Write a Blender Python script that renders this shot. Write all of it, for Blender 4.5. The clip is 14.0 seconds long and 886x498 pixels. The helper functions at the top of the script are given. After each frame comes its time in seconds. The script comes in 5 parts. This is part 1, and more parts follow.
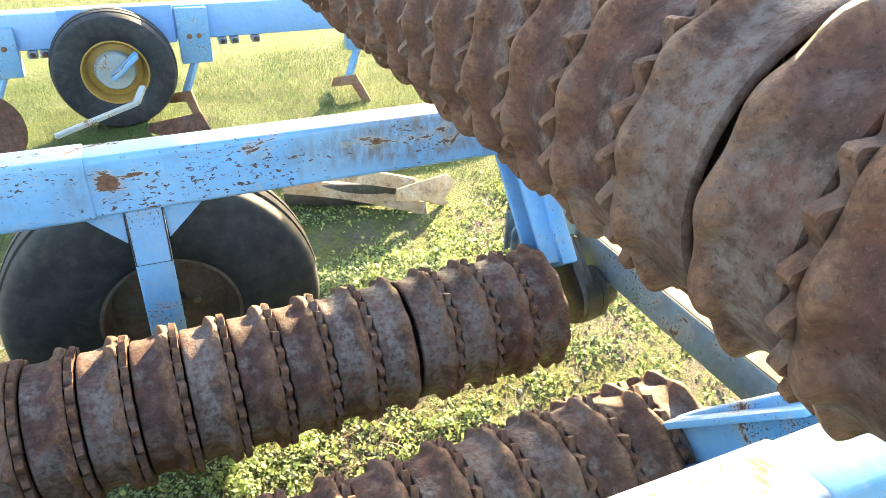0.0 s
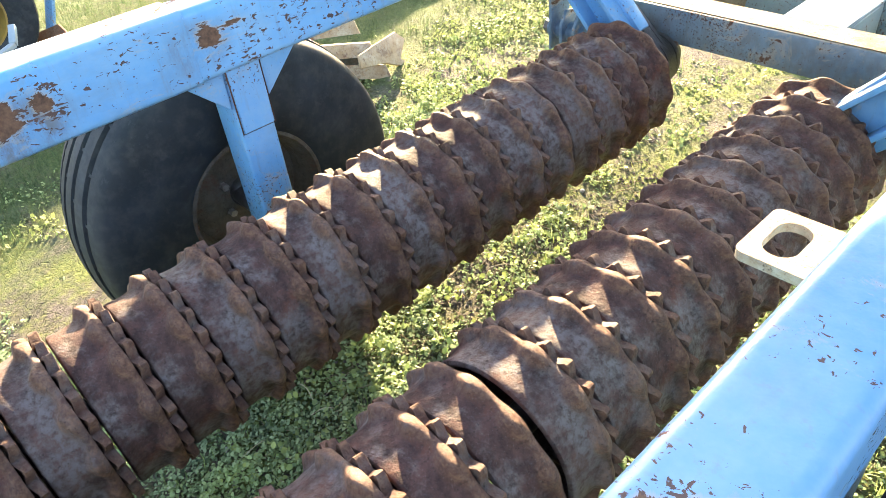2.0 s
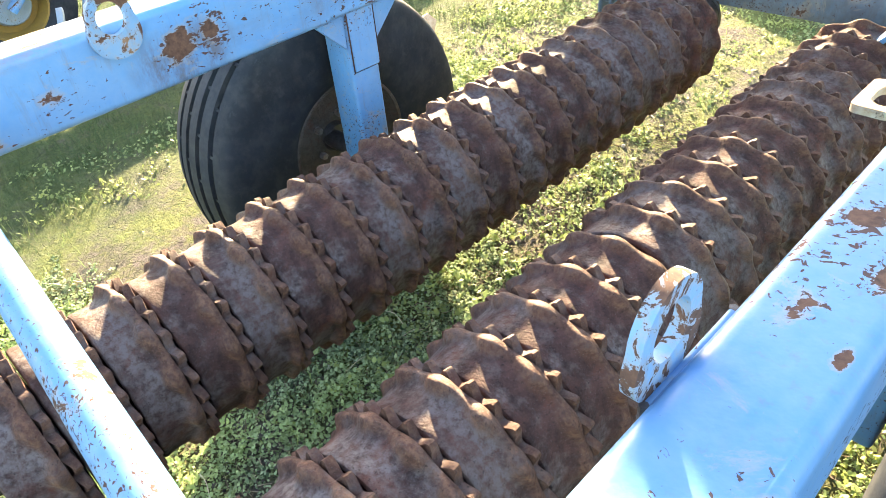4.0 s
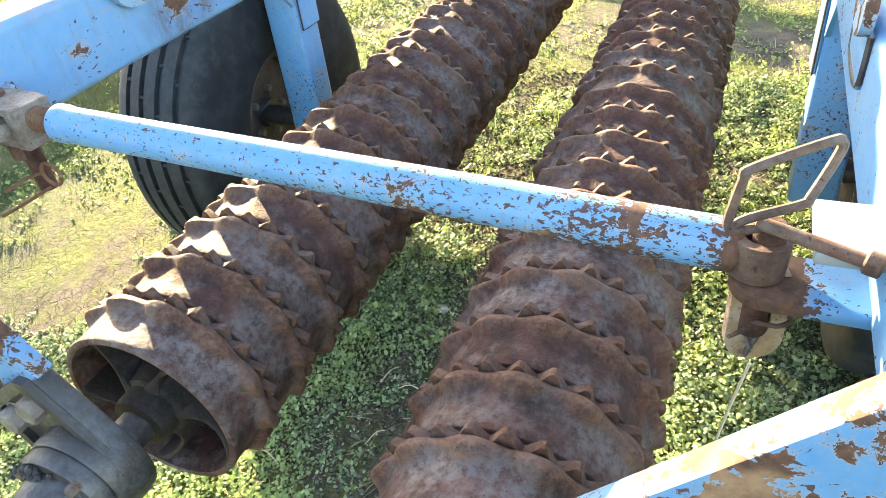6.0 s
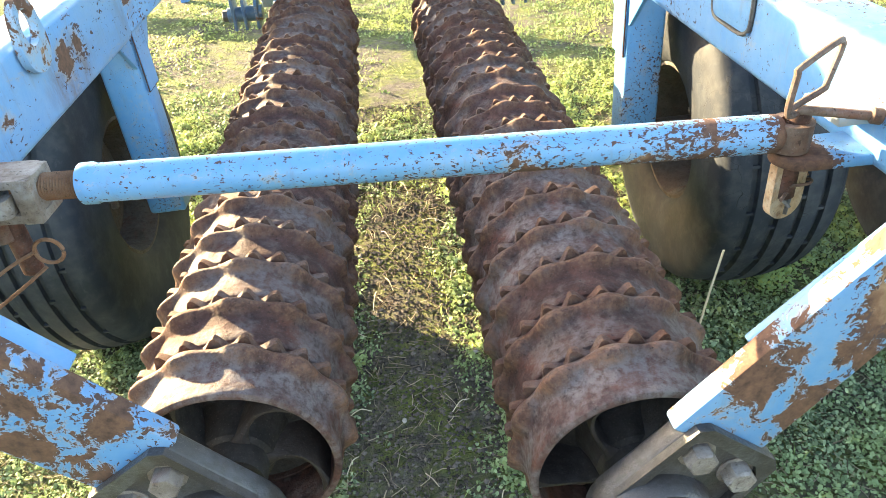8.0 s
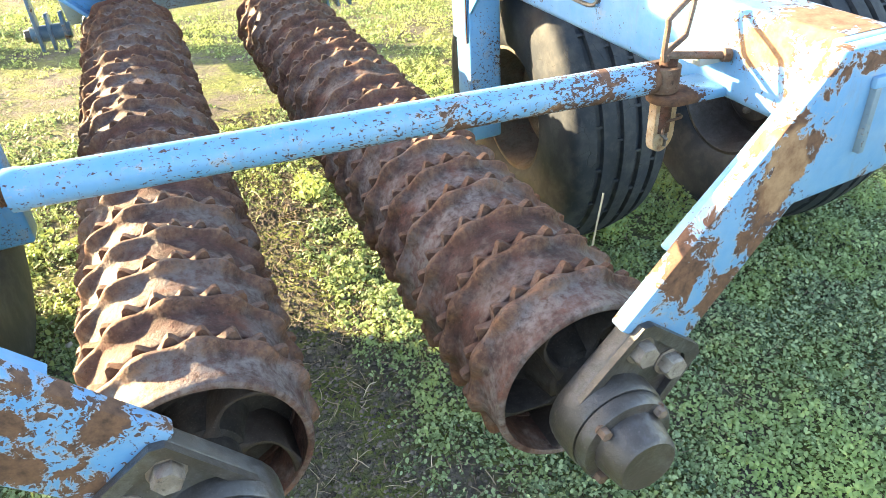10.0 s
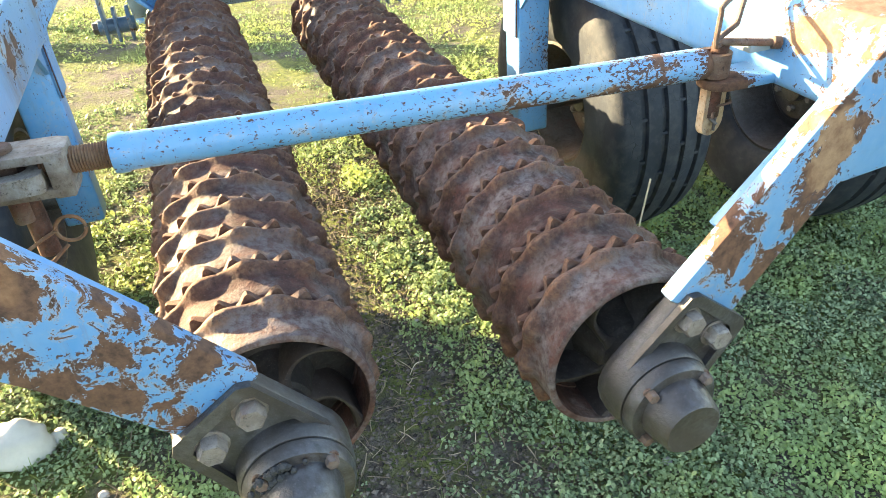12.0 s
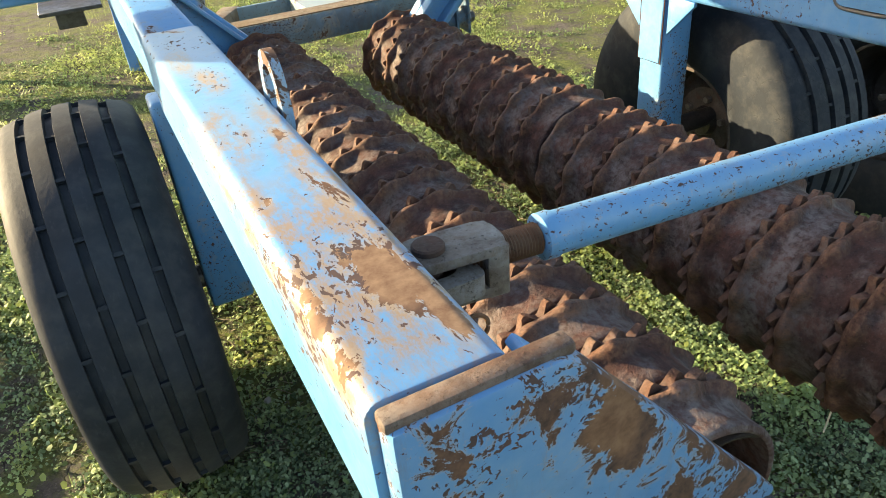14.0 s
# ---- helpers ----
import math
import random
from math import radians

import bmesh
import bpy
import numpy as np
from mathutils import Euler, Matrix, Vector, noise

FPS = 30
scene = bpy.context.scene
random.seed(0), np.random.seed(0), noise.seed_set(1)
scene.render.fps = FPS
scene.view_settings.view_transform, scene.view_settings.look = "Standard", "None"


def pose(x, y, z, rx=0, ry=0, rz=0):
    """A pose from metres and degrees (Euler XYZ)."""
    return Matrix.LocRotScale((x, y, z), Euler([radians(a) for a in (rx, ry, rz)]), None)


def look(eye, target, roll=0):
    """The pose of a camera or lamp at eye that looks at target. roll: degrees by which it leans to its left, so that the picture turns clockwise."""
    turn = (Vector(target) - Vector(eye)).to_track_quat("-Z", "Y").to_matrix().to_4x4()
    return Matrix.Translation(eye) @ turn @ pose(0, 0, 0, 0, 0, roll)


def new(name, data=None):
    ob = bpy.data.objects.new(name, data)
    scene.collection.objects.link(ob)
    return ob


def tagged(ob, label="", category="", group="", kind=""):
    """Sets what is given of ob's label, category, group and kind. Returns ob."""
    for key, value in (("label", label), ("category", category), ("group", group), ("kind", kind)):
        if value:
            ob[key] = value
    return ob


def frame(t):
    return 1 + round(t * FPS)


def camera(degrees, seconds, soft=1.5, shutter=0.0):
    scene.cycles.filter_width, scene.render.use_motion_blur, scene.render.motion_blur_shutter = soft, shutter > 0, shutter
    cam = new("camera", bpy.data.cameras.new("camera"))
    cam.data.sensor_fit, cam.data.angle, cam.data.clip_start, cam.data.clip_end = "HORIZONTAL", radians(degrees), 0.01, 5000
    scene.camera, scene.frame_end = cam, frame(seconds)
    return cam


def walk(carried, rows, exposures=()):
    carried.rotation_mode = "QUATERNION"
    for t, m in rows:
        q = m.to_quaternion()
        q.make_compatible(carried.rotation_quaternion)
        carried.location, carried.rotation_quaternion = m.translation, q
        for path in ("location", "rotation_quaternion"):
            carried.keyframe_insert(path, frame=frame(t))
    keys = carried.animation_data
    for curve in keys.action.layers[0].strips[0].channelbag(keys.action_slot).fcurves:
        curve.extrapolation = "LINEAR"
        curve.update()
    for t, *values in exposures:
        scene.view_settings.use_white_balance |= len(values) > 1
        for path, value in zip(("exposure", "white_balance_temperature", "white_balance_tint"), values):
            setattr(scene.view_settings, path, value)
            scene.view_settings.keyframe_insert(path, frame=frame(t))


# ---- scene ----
cam = camera(64.7, 14.0, 0.8)
# seconds, eye, target, and the lean in degrees
PATH = [
    (0, (1.098, 1.264, 1.745), (-0.467, 1.976, 0.724), 1.8),
    (0.5, (1.05, 1.165, 1.685), (-0.441, 1.933, 0.596), -0.6),
    (1, (0.982, 0.863, 1.633), (-0.414, 1.746, 0.505), -8.6),
    (1.5, (0.906, 0.683, 1.555), (-0.458, 1.511, 0.35), -6.1),
    (2, (0.81, 0.565, 1.524), (-0.409, 1.555, 0.285), -6.7),
    (2.5, (0.8, 0.42, 1.526), (-0.339, 1.532, 0.315), -4.0),
    (3, (0.807, 0.344, 1.525), (-0.253, 1.535, 0.319), -2.6),
    (3.5, (0.813, 0.262, 1.53), (-0.358, 1.364, 0.34), -4.9),
    (4, (0.811, 0.133, 1.495), (-0.373, 1.187, 0.276), -6.0),
    (4.2, (0.776, 0.079, 1.478), (-0.409, 1.129, 0.256), -7.6),
    (6.3, (0.428, -0.452, 1.337), (-0.165, 1.038, 0.142), -8.2),
    (6.5, (0.369, -0.443, 1.324), (-0.141, 1.033, 0.074), -9.4),
    (7, (0.284, -0.459, 1.325), (0.022, 1.107, 0.108), -5.9),
    (7.5, (0.14, -0.59, 1.365), (0.099, 1.042, 0.21), -4.7),
    (7.7, (0.091, -0.657, 1.379), (0.103, 1.003, 0.263), -5.1),
    (9.8, (-0.186, -0.692, 1.357), (0.319, 0.86, 0.201), -3.9),
    (10, (-0.188, -0.72, 1.365), (0.397, 0.829, 0.244), -3.9),
    (10.5, (-0.225, -0.78, 1.37), (0.341, 0.775, 0.246), -4.6),
    (11, (-0.253, -0.799, 1.329), (0.248, 0.708, 0.114), -3.3),
    (11.5, (-0.252, -0.794, 1.334), (0.25, 0.738, 0.15), -3.3),
    (12, (-0.262, -0.785, 1.362), (0.244, 0.803, 0.256), -4.2),
    (12.5, (-0.303, -0.72, 1.366), (0.227, 0.876, 0.285), -4.5),
    (13, (-0.38, -0.547, 1.38), (0.161, 1.077, 0.346), -6.4),
    (13.5, (-0.551, -0.415, 1.371), (-0.012, 1.203, 0.326), -4.8),
    (14, (-0.805, -0.369, 1.395), (-0.104, 1.17, 0.327), -5.6),
]
walk(cam, [(t, look(eye, target, lean)) for t, eye, target, lean in PATH],
     [(0, 3.75, 7700, 9), (0.5, 3.35, 7500, 9), (1, 2.9, 6800, 10), (1.6, 3.6, 7150, 12), (4, 3.6, 7200, 14), (7, 3.5, 7400, 10), (11, 3.68, 7350, 10), (12.7, 3.15, 7400, 8), (13.5, 2.64, 7050, 7), (14, 2.2, 7200, 9)])

# ---- world and light ----
world = bpy.data.worlds.new("sky")
scene.world = world
world.use_nodes = True
wn = world.node_tree.nodes
sky = wn.new("ShaderNodeTexSky")
sky.sky_type = "NISHITA"
sky.sun_disc = False
SUN_EL, SUN_AZ = 16.8, -48.0
sky.sun_elevation = radians(SUN_EL)
sky.sun_rotation = radians(SUN_AZ)
sky.air_density, sky.dust_density = 1.0, 1.5
wn["Background"].inputs["Strength"].default_value = 0.102
world.node_tree.links.new(sky.outputs[0], wn["Background"].inputs[0])
sun_data = bpy.data.lights.new("sun", "SUN")
sun_data.energy, sun_data.angle, sun_data.color = 4.6, radians(0.5), (1.0, 0.83, 0.54)
sun = new("sun", sun_data)
to_sun = Vector((math.sin(radians(SUN_AZ)) * math.cos(radians(SUN_EL)), math.cos(radians(SUN_AZ)) * math.cos(radians(SUN_EL)), math.sin(radians(SUN_EL))))
sun.matrix_world = look(to_sun * 20, (0, 0, 0))


# ---- materials ----
class Nodes:
    """Small helper to write node trees."""

    def __init__(self, name):
        self.m = bpy.data.materials.new(name)
        self.m.use_nodes = True
        self.t = self.m.node_tree
        self.b = self.t.nodes["Principled BSDF"]
        self.co = self.t.nodes.new("ShaderNodeTexCoord").outputs["Object"]

    def link(self, a, b):
        self.t.links.new(a, b)

    def put(self, sock, v):
        if isinstance(v, bpy.types.NodeSocket):
            self.link(v, sock)
        else:
            sock.default_value = v

    def noise(self, scale, detail=4.0, rough=0.6, co=None, dist=0.0, stretch=None):
        n = self.t.nodes.new("ShaderNodeTexNoise")
        co = co or self.co
        if stretch:
            mp = self.t.nodes.new("ShaderNodeMapping")
            mp.inputs["Scale"].default_value = stretch
            self.link(co, mp.inputs["Vector"])
            co = mp.outputs[0]
        self.link(co, n.inputs["Vector"])
        n.inputs["Scale"].default_value, n.inputs["Detail"].default_value = scale, detail
        n.inputs["Roughness"].default_value, n.inputs["Distortion"].default_value = rough, dist
        return n.outputs["Fac"]

    def voronoi(self, scale, feature="F1", rnd=1.0, warp=0.0):
        n = self.t.nodes.new("ShaderNodeTexVoronoi")
        n.feature = feature
        co = self.co
        if warp:
            w = self.t.nodes.new("ShaderNodeTexNoise")
            w.inputs["Scale"].default_value = scale * 0.6
            self.link(self.co, w.inputs["Vector"])
            add = self.t.nodes.new("ShaderNodeVectorMath")
            add.operation = "MULTIPLY_ADD"
            self.link(w.outputs["Color"], add.inputs[0])
            add.inputs[1].default_value = (warp, warp, 0)
            self.link(self.co, add.inputs[2])
            co = add.outputs[0]
        self.link(co, n.inputs["Vector"])
        n.inputs["Scale"].default_value, n.inputs["Randomness"].default_value = scale, rnd
        return n.outputs["Distance"]

    def ramp(self, fac, lo, hi, a=0.0, b=1.0):
        n = self.t.nodes.new("ShaderNodeMapRange")
        self.link(fac, n.inputs[0])
        n.inputs[1].default_value, n.inputs[2].default_value, n.inputs[3].default_value, n.inputs[4].default_value = lo, hi, a, b
        return n.outputs[0]

    def math(self, op, a, b=0.0):
        n = self.t.nodes.new("ShaderNodeMath")
        n.operation = op
        self.put(n.inputs[0], a)
        self.put(n.inputs[1], b)
        return n.outputs[0]

    def mix(self, fac, a, b, mode="MIX"):
        n = self.t.nodes.new("ShaderNodeMix")
        n.data_type, n.blend_type = "RGBA", mode
        self.put(n.inputs[0], fac)
        for i, v in ((6, a), (7, b)):
            self.put(n.inputs[i], v if isinstance(v, bpy.types.NodeSocket) else (*v, 1.0))
        return n.outputs[2]

    def blob(self, centre, size):
        """1 at a place, falling to 0 at the given half sizes."""
        a = self.t.nodes.new("ShaderNodeVectorMath")
        a.operation = "SUBTRACT"
        self.link(self.co, a.inputs[0])
        a.inputs[1].default_value = centre
        b = self.t.nodes.new("ShaderNodeVectorMath")
        b.operation = "DIVIDE"
        self.link(a.outputs[0], b.inputs[0])
        b.inputs[1].default_value = size
        c = self.t.nodes.new("ShaderNodeVectorMath")
        c.operation = "LENGTH"
        self.link(b.outputs[0], c.inputs[0])
        return self.ramp(c.outputs["Value"], 0.0, 1.0, 1.0, 0.0)

    def radius(self):
        """Distance from the local y axis."""
        a = self.t.nodes.new("ShaderNodeVectorMath")
        a.operation = "MULTIPLY"
        self.link(self.co, a.inputs[0])
        a.inputs[1].default_value = (1, 0, 1)
        c = self.t.nodes.new("ShaderNodeVectorMath")
        c.operation = "LENGTH"
        self.link(a.outputs[0], c.inputs[0])
        return c.outputs["Value"]

    def island(self):
        return self.t.nodes.new("ShaderNodeNewGeometry").outputs["Random Per Island"]

    def objrand(self):
        return self.t.nodes.new("ShaderNodeObjectInfo").outputs["Random"]

    def position(self):
        return self.t.nodes.new("ShaderNodeNewGeometry").outputs["Position"]

    def bump(self, height, strength=0.3, distance=0.01):
        n = self.t.nodes.new("ShaderNodeBump")
        n.inputs["Strength"].default_value, n.inputs["Distance"].default_value = strength, distance
        self.link(height, n.inputs["Height"])
        self.link(n.outputs[0], self.b.inputs["Normal"])

    def done(self, color, rough=0.6, metal=0.0, spec=0.5):
        self.put(self.b.inputs["Base Color"], color if isinstance(color, bpy.types.NodeSocket) else (*color, 1.0))
        self.put(self.b.inputs["Roughness"], rough)
        self.put(self.b.inputs["Metallic"], metal)
        self.put(self.b.inputs["Specular IOR Level"], spec)
        return self.m


def paint(name, chips=0.5, rust=0.5, tone=(0.066, 0.265, 0.55), stretch=(1, 1, 1), spots=(), grain=150, tan=0.25, even=None, patches=9.0, flow=(1, 1, 1), stains=(), ragged=1.0, bare_tones=((0.155, 0.082, 0.047), (0.28, 0.172, 0.103))):
    """Faded blue machine paint: bleached areas, small flaked chips and larger rust patches.
    spots: (centre, half sizes, amount, hue) of bare areas, hue 0 dark brown to 1 tan; flow stretches the patches;
    stains: (centre, half sizes, amount, colour) of thin streaked film, brown grime by default."""
    n = Nodes(name)
    fade = n.noise(3.0, 5, 0.6)
    base = n.mix(n.ramp(fade, 0.35, 0.7), tone, tuple(0.62 * c + w for c, w in zip(tone, (0.10, 0.14, 0.165))))
    base = n.mix(n.ramp(n.noise(40, 3), 0.3, 0.8, 0, 0.25), base, (0.30, 0.39, 0.48))
    base = n.mix(n.ramp(n.noise(14, 6, 0.7, stretch=(1, 0.3, 1)), 0.55, 0.75, 0, 0.4), base, (0.14, 0.19, 0.25))
    grime = n.ramp(n.noise(22, 6, 0.75, stretch=(2.2, 2.2, 0.35)), 0.56, 0.74, 0, 0.45)
    base = n.mix(grime, base, (0.16, 0.135, 0.11))
    for centre, size, amount, *tint in stains:
        streaks = n.noise(48, 7, 0.80, stretch=(1, 0.4, 1)) if tint else n.noise(30, 7, 0.78, stretch=(1, 1, 0.4))
        film = n.math("MULTIPLY", n.ramp(n.blob(centre, size), 0.0, 0.5), n.ramp(streaks, 0.42, 0.58, 0.05 if tint else 0.25, 1.0))
        base = n.mix(n.math("MULTIPLY", film, amount), base, tint[0] if tint else (0.115, 0.082, 0.056))
    region = n.noise(4.5, 3, 0.55)
    fine = n.noise(grain, 4, 0.62, dist=0.6, stretch=stretch)
    thr = n.ramp(region, 0.35, 0.75, 0.78 - 0.08 * chips, 0.64 - 0.16 * chips)
    if even:
        thr = n.ramp(region, 0.32, 0.68, even + 0.055, even - 0.03)
    big = n.noise(patches, 9, 0.72, dist=0.5, stretch=flow)
    if ragged != 1.0:
        big = n.math("ADD", n.math("MULTIPLY", big, ragged), 0.5 - 0.5 * ragged)
    hues = n.noise(6, 4)
    for centre, size, amount, hue in spots:
        blob = n.blob(centre, size)
        big = n.math("ADD", big, n.math("MULTIPLY", blob, amount))
        hues = n.math("ADD", hues, n.math("MULTIPLY", blob, 0.6 * (hue - 0.5)))
        thr = n.math("SUBTRACT", thr, n.math("MULTIPLY", n.blob(centre, tuple(1.4 * v for v in size)), 0.4 * amount))
    chip = n.math("GREATER_THAN", fine, thr)
    patch = n.ramp(big, 0.68 - 0.17 * rust, 0.685 - 0.165 * rust)
    rim = n.ramp(big, 0.60 - 0.17 * rust, 0.685 - 0.165 * rust, 0, 0.55)
    rusty = n.mix(n.ramp(n.noise(70, 5, 0.7), 0.3, 0.7), (0.045, 0.024, 0.018), (0.15, 0.077, 0.048))
    bare = n.mix(n.ramp(n.noise(45, 5, 0.7), 0.35, 0.65), *bare_tones)
    rusty = n.mix(n.ramp(hues, 0.62 - 0.2 * tan, 0.69 - 0.2 * tan), rusty, bare)
    dark = n.mix(n.noise(20, 2), (0.110, 0.055, 0.042), (0.045, 0.036, 0.038))
    col = n.mix(rim, base, (0.34, 0.29, 0.23))
    col = n.mix(chip, col, dark)
    col = n.mix(patch, col, rusty)
    loss = n.math("MAXIMUM", chip, patch)
    n.bump(n.math("ADD", n.math("MULTIPLY", loss, -1.0), n.math("MULTIPLY", n.noise(120, 3), 0.35)), 0.5, 0.0015)
    return n.done(col, n.ramp(loss, 0, 1, 0.36, 0.85), 0.0, 0.4)


def rusted(name, a=(0.022, 0.0115, 0.0095), b=(0.095, 0.040, 0.026), worn=(0.128, 0.104, 0.099), amount=0.8, rough=0.62, ridge=None, skin=0.75, bump=0.0034, spec=0.22):
    """Cast iron with a thin skin of rust and scuffed grey faces; ridge: radii between which the edges are rubbed."""
    n = Nodes(name)
    r = n.objrand()
    wear = n.ramp(n.noise(9, 6, 0.68), 0.42, 0.60, 0, amount)
    grain = n.noise(160, 4, 0.7)
    pits = n.ramp(n.noise(330, 3, 0.75), 0.60, 0.70, 0, 1)
    col = n.mix(n.ramp(n.noise(26, 6, 0.72), 0.36, 0.62), a, b)
    col = n.mix(n.ramp(n.noise(13, 5, 0.65, dist=0.6), 0.54, 0.66, 0, skin), col, (0.115, 0.043, 0.029))
    col = n.mix(n.math("MULTIPLY", wear, n.ramp(n.noise(70, 5, 0.75), 0.34, 0.56)), col, worn)
    col = n.mix(n.ramp(r, 0, 1, 0.0, 0.3), col, (0.05, 0.026, 0.020))
    if ridge:
        edge = n.ramp(n.radius(), ridge[0], ridge[1], 0, 0.85)
        edge = n.math("MULTIPLY", edge, n.ramp(n.noise(45, 4), 0.3, 0.6, 0.35, 1.0))
        col = n.mix(edge, col, n.mix(n.ramp(n.noise(90, 4, 0.7), 0.4, 0.62), (0.080, 0.036, 0.023), (0.165, 0.085, 0.053)))
    col = n.mix(n.ramp(grain, 0.58, 0.70, 0, 0.75), col, (0.016, 0.010, 0.008))
    col = n.mix(n.math("MULTIPLY", pits, 0.35), col, (0.20, 0.16, 0.145))
    n.bump(n.math("ADD", grain, n.math("MULTIPLY", n.noise(38, 5, 0.65), 1.2)), 0.75, bump)
    return n.done(col, n.ramp(wear, 0, 1, rough + 0.14, rough - 0.08), 0.0, spec)


BLUE = paint("blue_paint", 0.35, 0.12)
BLUE_WORN = paint("blue_paint_worn", 0.75, 0.30)
FILM = (0.29, 0.205, 0.135)
BLUE_LEFT = paint("blue_paint_left_beam", 0.5, 0.06, grain=110, stretch=(1, 0.5, 1), ragged=1.25, flow=(1.3, 0.55, 1.3), tan=0.4, spots=(
    ((-0.648, 0.115, 1.064), (0.042, 0.095, 0.05), 0.34, 1), ((-0.625, 0.03, 1.06), (0.014, 0.07, 0.04), 0.30, 1), ((-0.716, 0.10, 1.04), (0.018, 0.20, 0.06), 0.28, 1),
    ((-0.636, 0.46, 1.066), (0.014, 0.05, 0.03), 0.20, 0.9), ((-0.699, 0.29, 1.065), (0.010, 0.03, 0.03), 0.20, 1),
    ((-0.608, 0.80, 0.992), (0.03, 0.034, 0.05), 0.36, 0.2), ((-0.608, 0.715, 0.985), (0.03, 0.060, 0.05), 0.42, 0.35), ((-0.608, 0.46, 0.97), (0.02, 0.05, 0.05), 0.22, 0.4),
    ((-0.608, 1.15, 1.010), (0.03, 0.035, 0.035), 0.26, 0.1), ((-0.608, 1.21, 1.015), (0.03, 0.05, 0.012), 0.26, 0.1), ((-0.612, 1.90, 1.01), (0.06, 0.30, 0.05), 0.20, 0.25)),
    stains=(((-0.660, 0.13, 1.066), (0.11, 0.24, 0.05), 1.0, FILM), ((-0.716, 0.20, 1.05), (0.030, 0.42, 0.06), 1.0, FILM), ((-0.632, 0.36, 1.062), (0.030, 0.30, 0.04), 1.0, FILM),
            ((-0.665, 0.73, 1.068), (0.030, 0.09, 0.03), 1.0, FILM), ((-0.690, 0.50, 1.066), (0.034, 0.14, 0.03), 0.9, FILM), ((-0.690, 0.88, 1.068), (0.025, 0.12, 0.03), 0.8, FILM),
            ((-0.608, 0.73, 0.960), (0.05, 0.14, 0.08), 0.75), ((-0.608, 1.12, 0.99), (0.05, 0.10, 0.07), 0.4), ((-0.612, 2.02, 1.01), (0.12, 0.55, 0.09), 0.85), ((-0.66, 2.12, 1.075), (0.08, 0.40, 0.03), 0.8)))
BLUE_RIGHT = paint("blue_paint_right_beam", 0.74, 0.04, (0.05, 0.215, 0.475), grain=95, ragged=1.15, stains=(((0.70, 1.84, 1.05), (0.16, 0.42, 0.05), 0.9),), spots=(
    ((0.681, 0.831, 1.045), (0.026, 0.036, 0.03), 0.46, 0.2), ((0.732, 0.750, 1.045), (0.020, 0.036, 0.03), 0.44, 0.1), ((0.739, 0.624, 1.045), (0.016, 0.030, 0.03), 0.42, 0.1), ((0.686, 0.650, 1.045), (0.024, 0.050, 0.03), 0.22, 0.2), ((0.728, 0.827, 1.045), (0.016, 0.026, 0.03), 0.46, 0.1), ((0.732, 0.880, 1.045), (0.026, 0.030, 0.03), 0.36, 0.2), ((0.700, 0.86, 1.045), (0.018, 0.024, 0.03), 0.34, 0.3),
    ((0.72, 1.42, 1.055), (0.03, 0.05, 0.04), 0.28, 0.9), ((0.70, 1.52, 1.055), (0.02, 0.04, 0.04), 0.24, 0.9), ((0.70, 1.85, 1.045), (0.12, 0.26, 0.045), 0.14, 0.2),
    ((0.70, -0.01, 1.04), (0.12, 0.14, 0.08), 0.42, 0.95), ((0.640, 0.07, 1.00), (0.04, 0.08, 0.05), 0.42, 1), ((0.69, 0.38, 1.05), (0.05, 0.07, 0.05), 0.16, 0.4)), tan=0.6)
BLUE_FLAKED = paint("blue_paint_flaked", 0.8, 0.42, (0.045, 0.205, 0.45), grain=120, tan=0.0, patches=24.0, ragged=2.0, bare_tones=((0.115, 0.052, 0.026), (0.22, 0.118, 0.065)), spots=(
    ((-0.600, -0.065, 1.035), (0.060, 0.1, 0.040), 0.24, 0.1), ((-0.670, -0.065, 1.00), (0.045, 0.1, 0.050), 0.20, 0.1), ((-0.530, -0.065, 0.965), (0.050, 0.1, 0.070), 0.50, 1),
    ((-0.645, -0.065, 1.045), (0.030, 0.1, 0.016), -0.3, 0.5), ((-0.600, -0.065, 0.940), (0.050, 0.1, 0.035), -0.22, 0.5), ((-0.456, -0.065, 0.885), (0.030, 0.1, 0.024), -0.2, 0.5), ((-0.375, -0.065, 0.735), (0.040, 0.1, 0.022), -0.25, 0.5),
    ((-0.446, -0.065, 0.828), (0.040, 0.1, 0.026), 0.34, 0.1), ((-0.368, -0.065, 0.785), (0.032, 0.1, 0.030), 0.36, 0.1), ((-0.450, -0.065, 0.752), (0.024, 0.1, 0.020), 0.30, 0.1), ((-0.415, -0.065, 0.734), (0.030, 0.1, 0.010), 0.26, 0.1),
    ((-0.442, -0.065, 0.902), (0.018, 0.1, 0.022), 0.26, 0.1), ((-0.415, -0.065, 0.868), (0.018, 0.1, 0.022), 0.26, 0.1), ((-0.385, -0.065, 0.833), (0.018, 0.1, 0.022), 0.26, 0.1), ((-0.348, -0.065, 0.788), (0.020, 0.1, 0.022), 0.26, 0.1),
    ((-0.480, -0.065, 0.770), (0.035, 0.1, 0.028), 0.36, 0.1), ((-0.520, -0.065, 0.815), (0.045, 0.1, 0.035), 0.36, 0.1), ((-0.570, -0.065, 0.855), (0.050, 0.1, 0.035), 0.34, 0.1)))
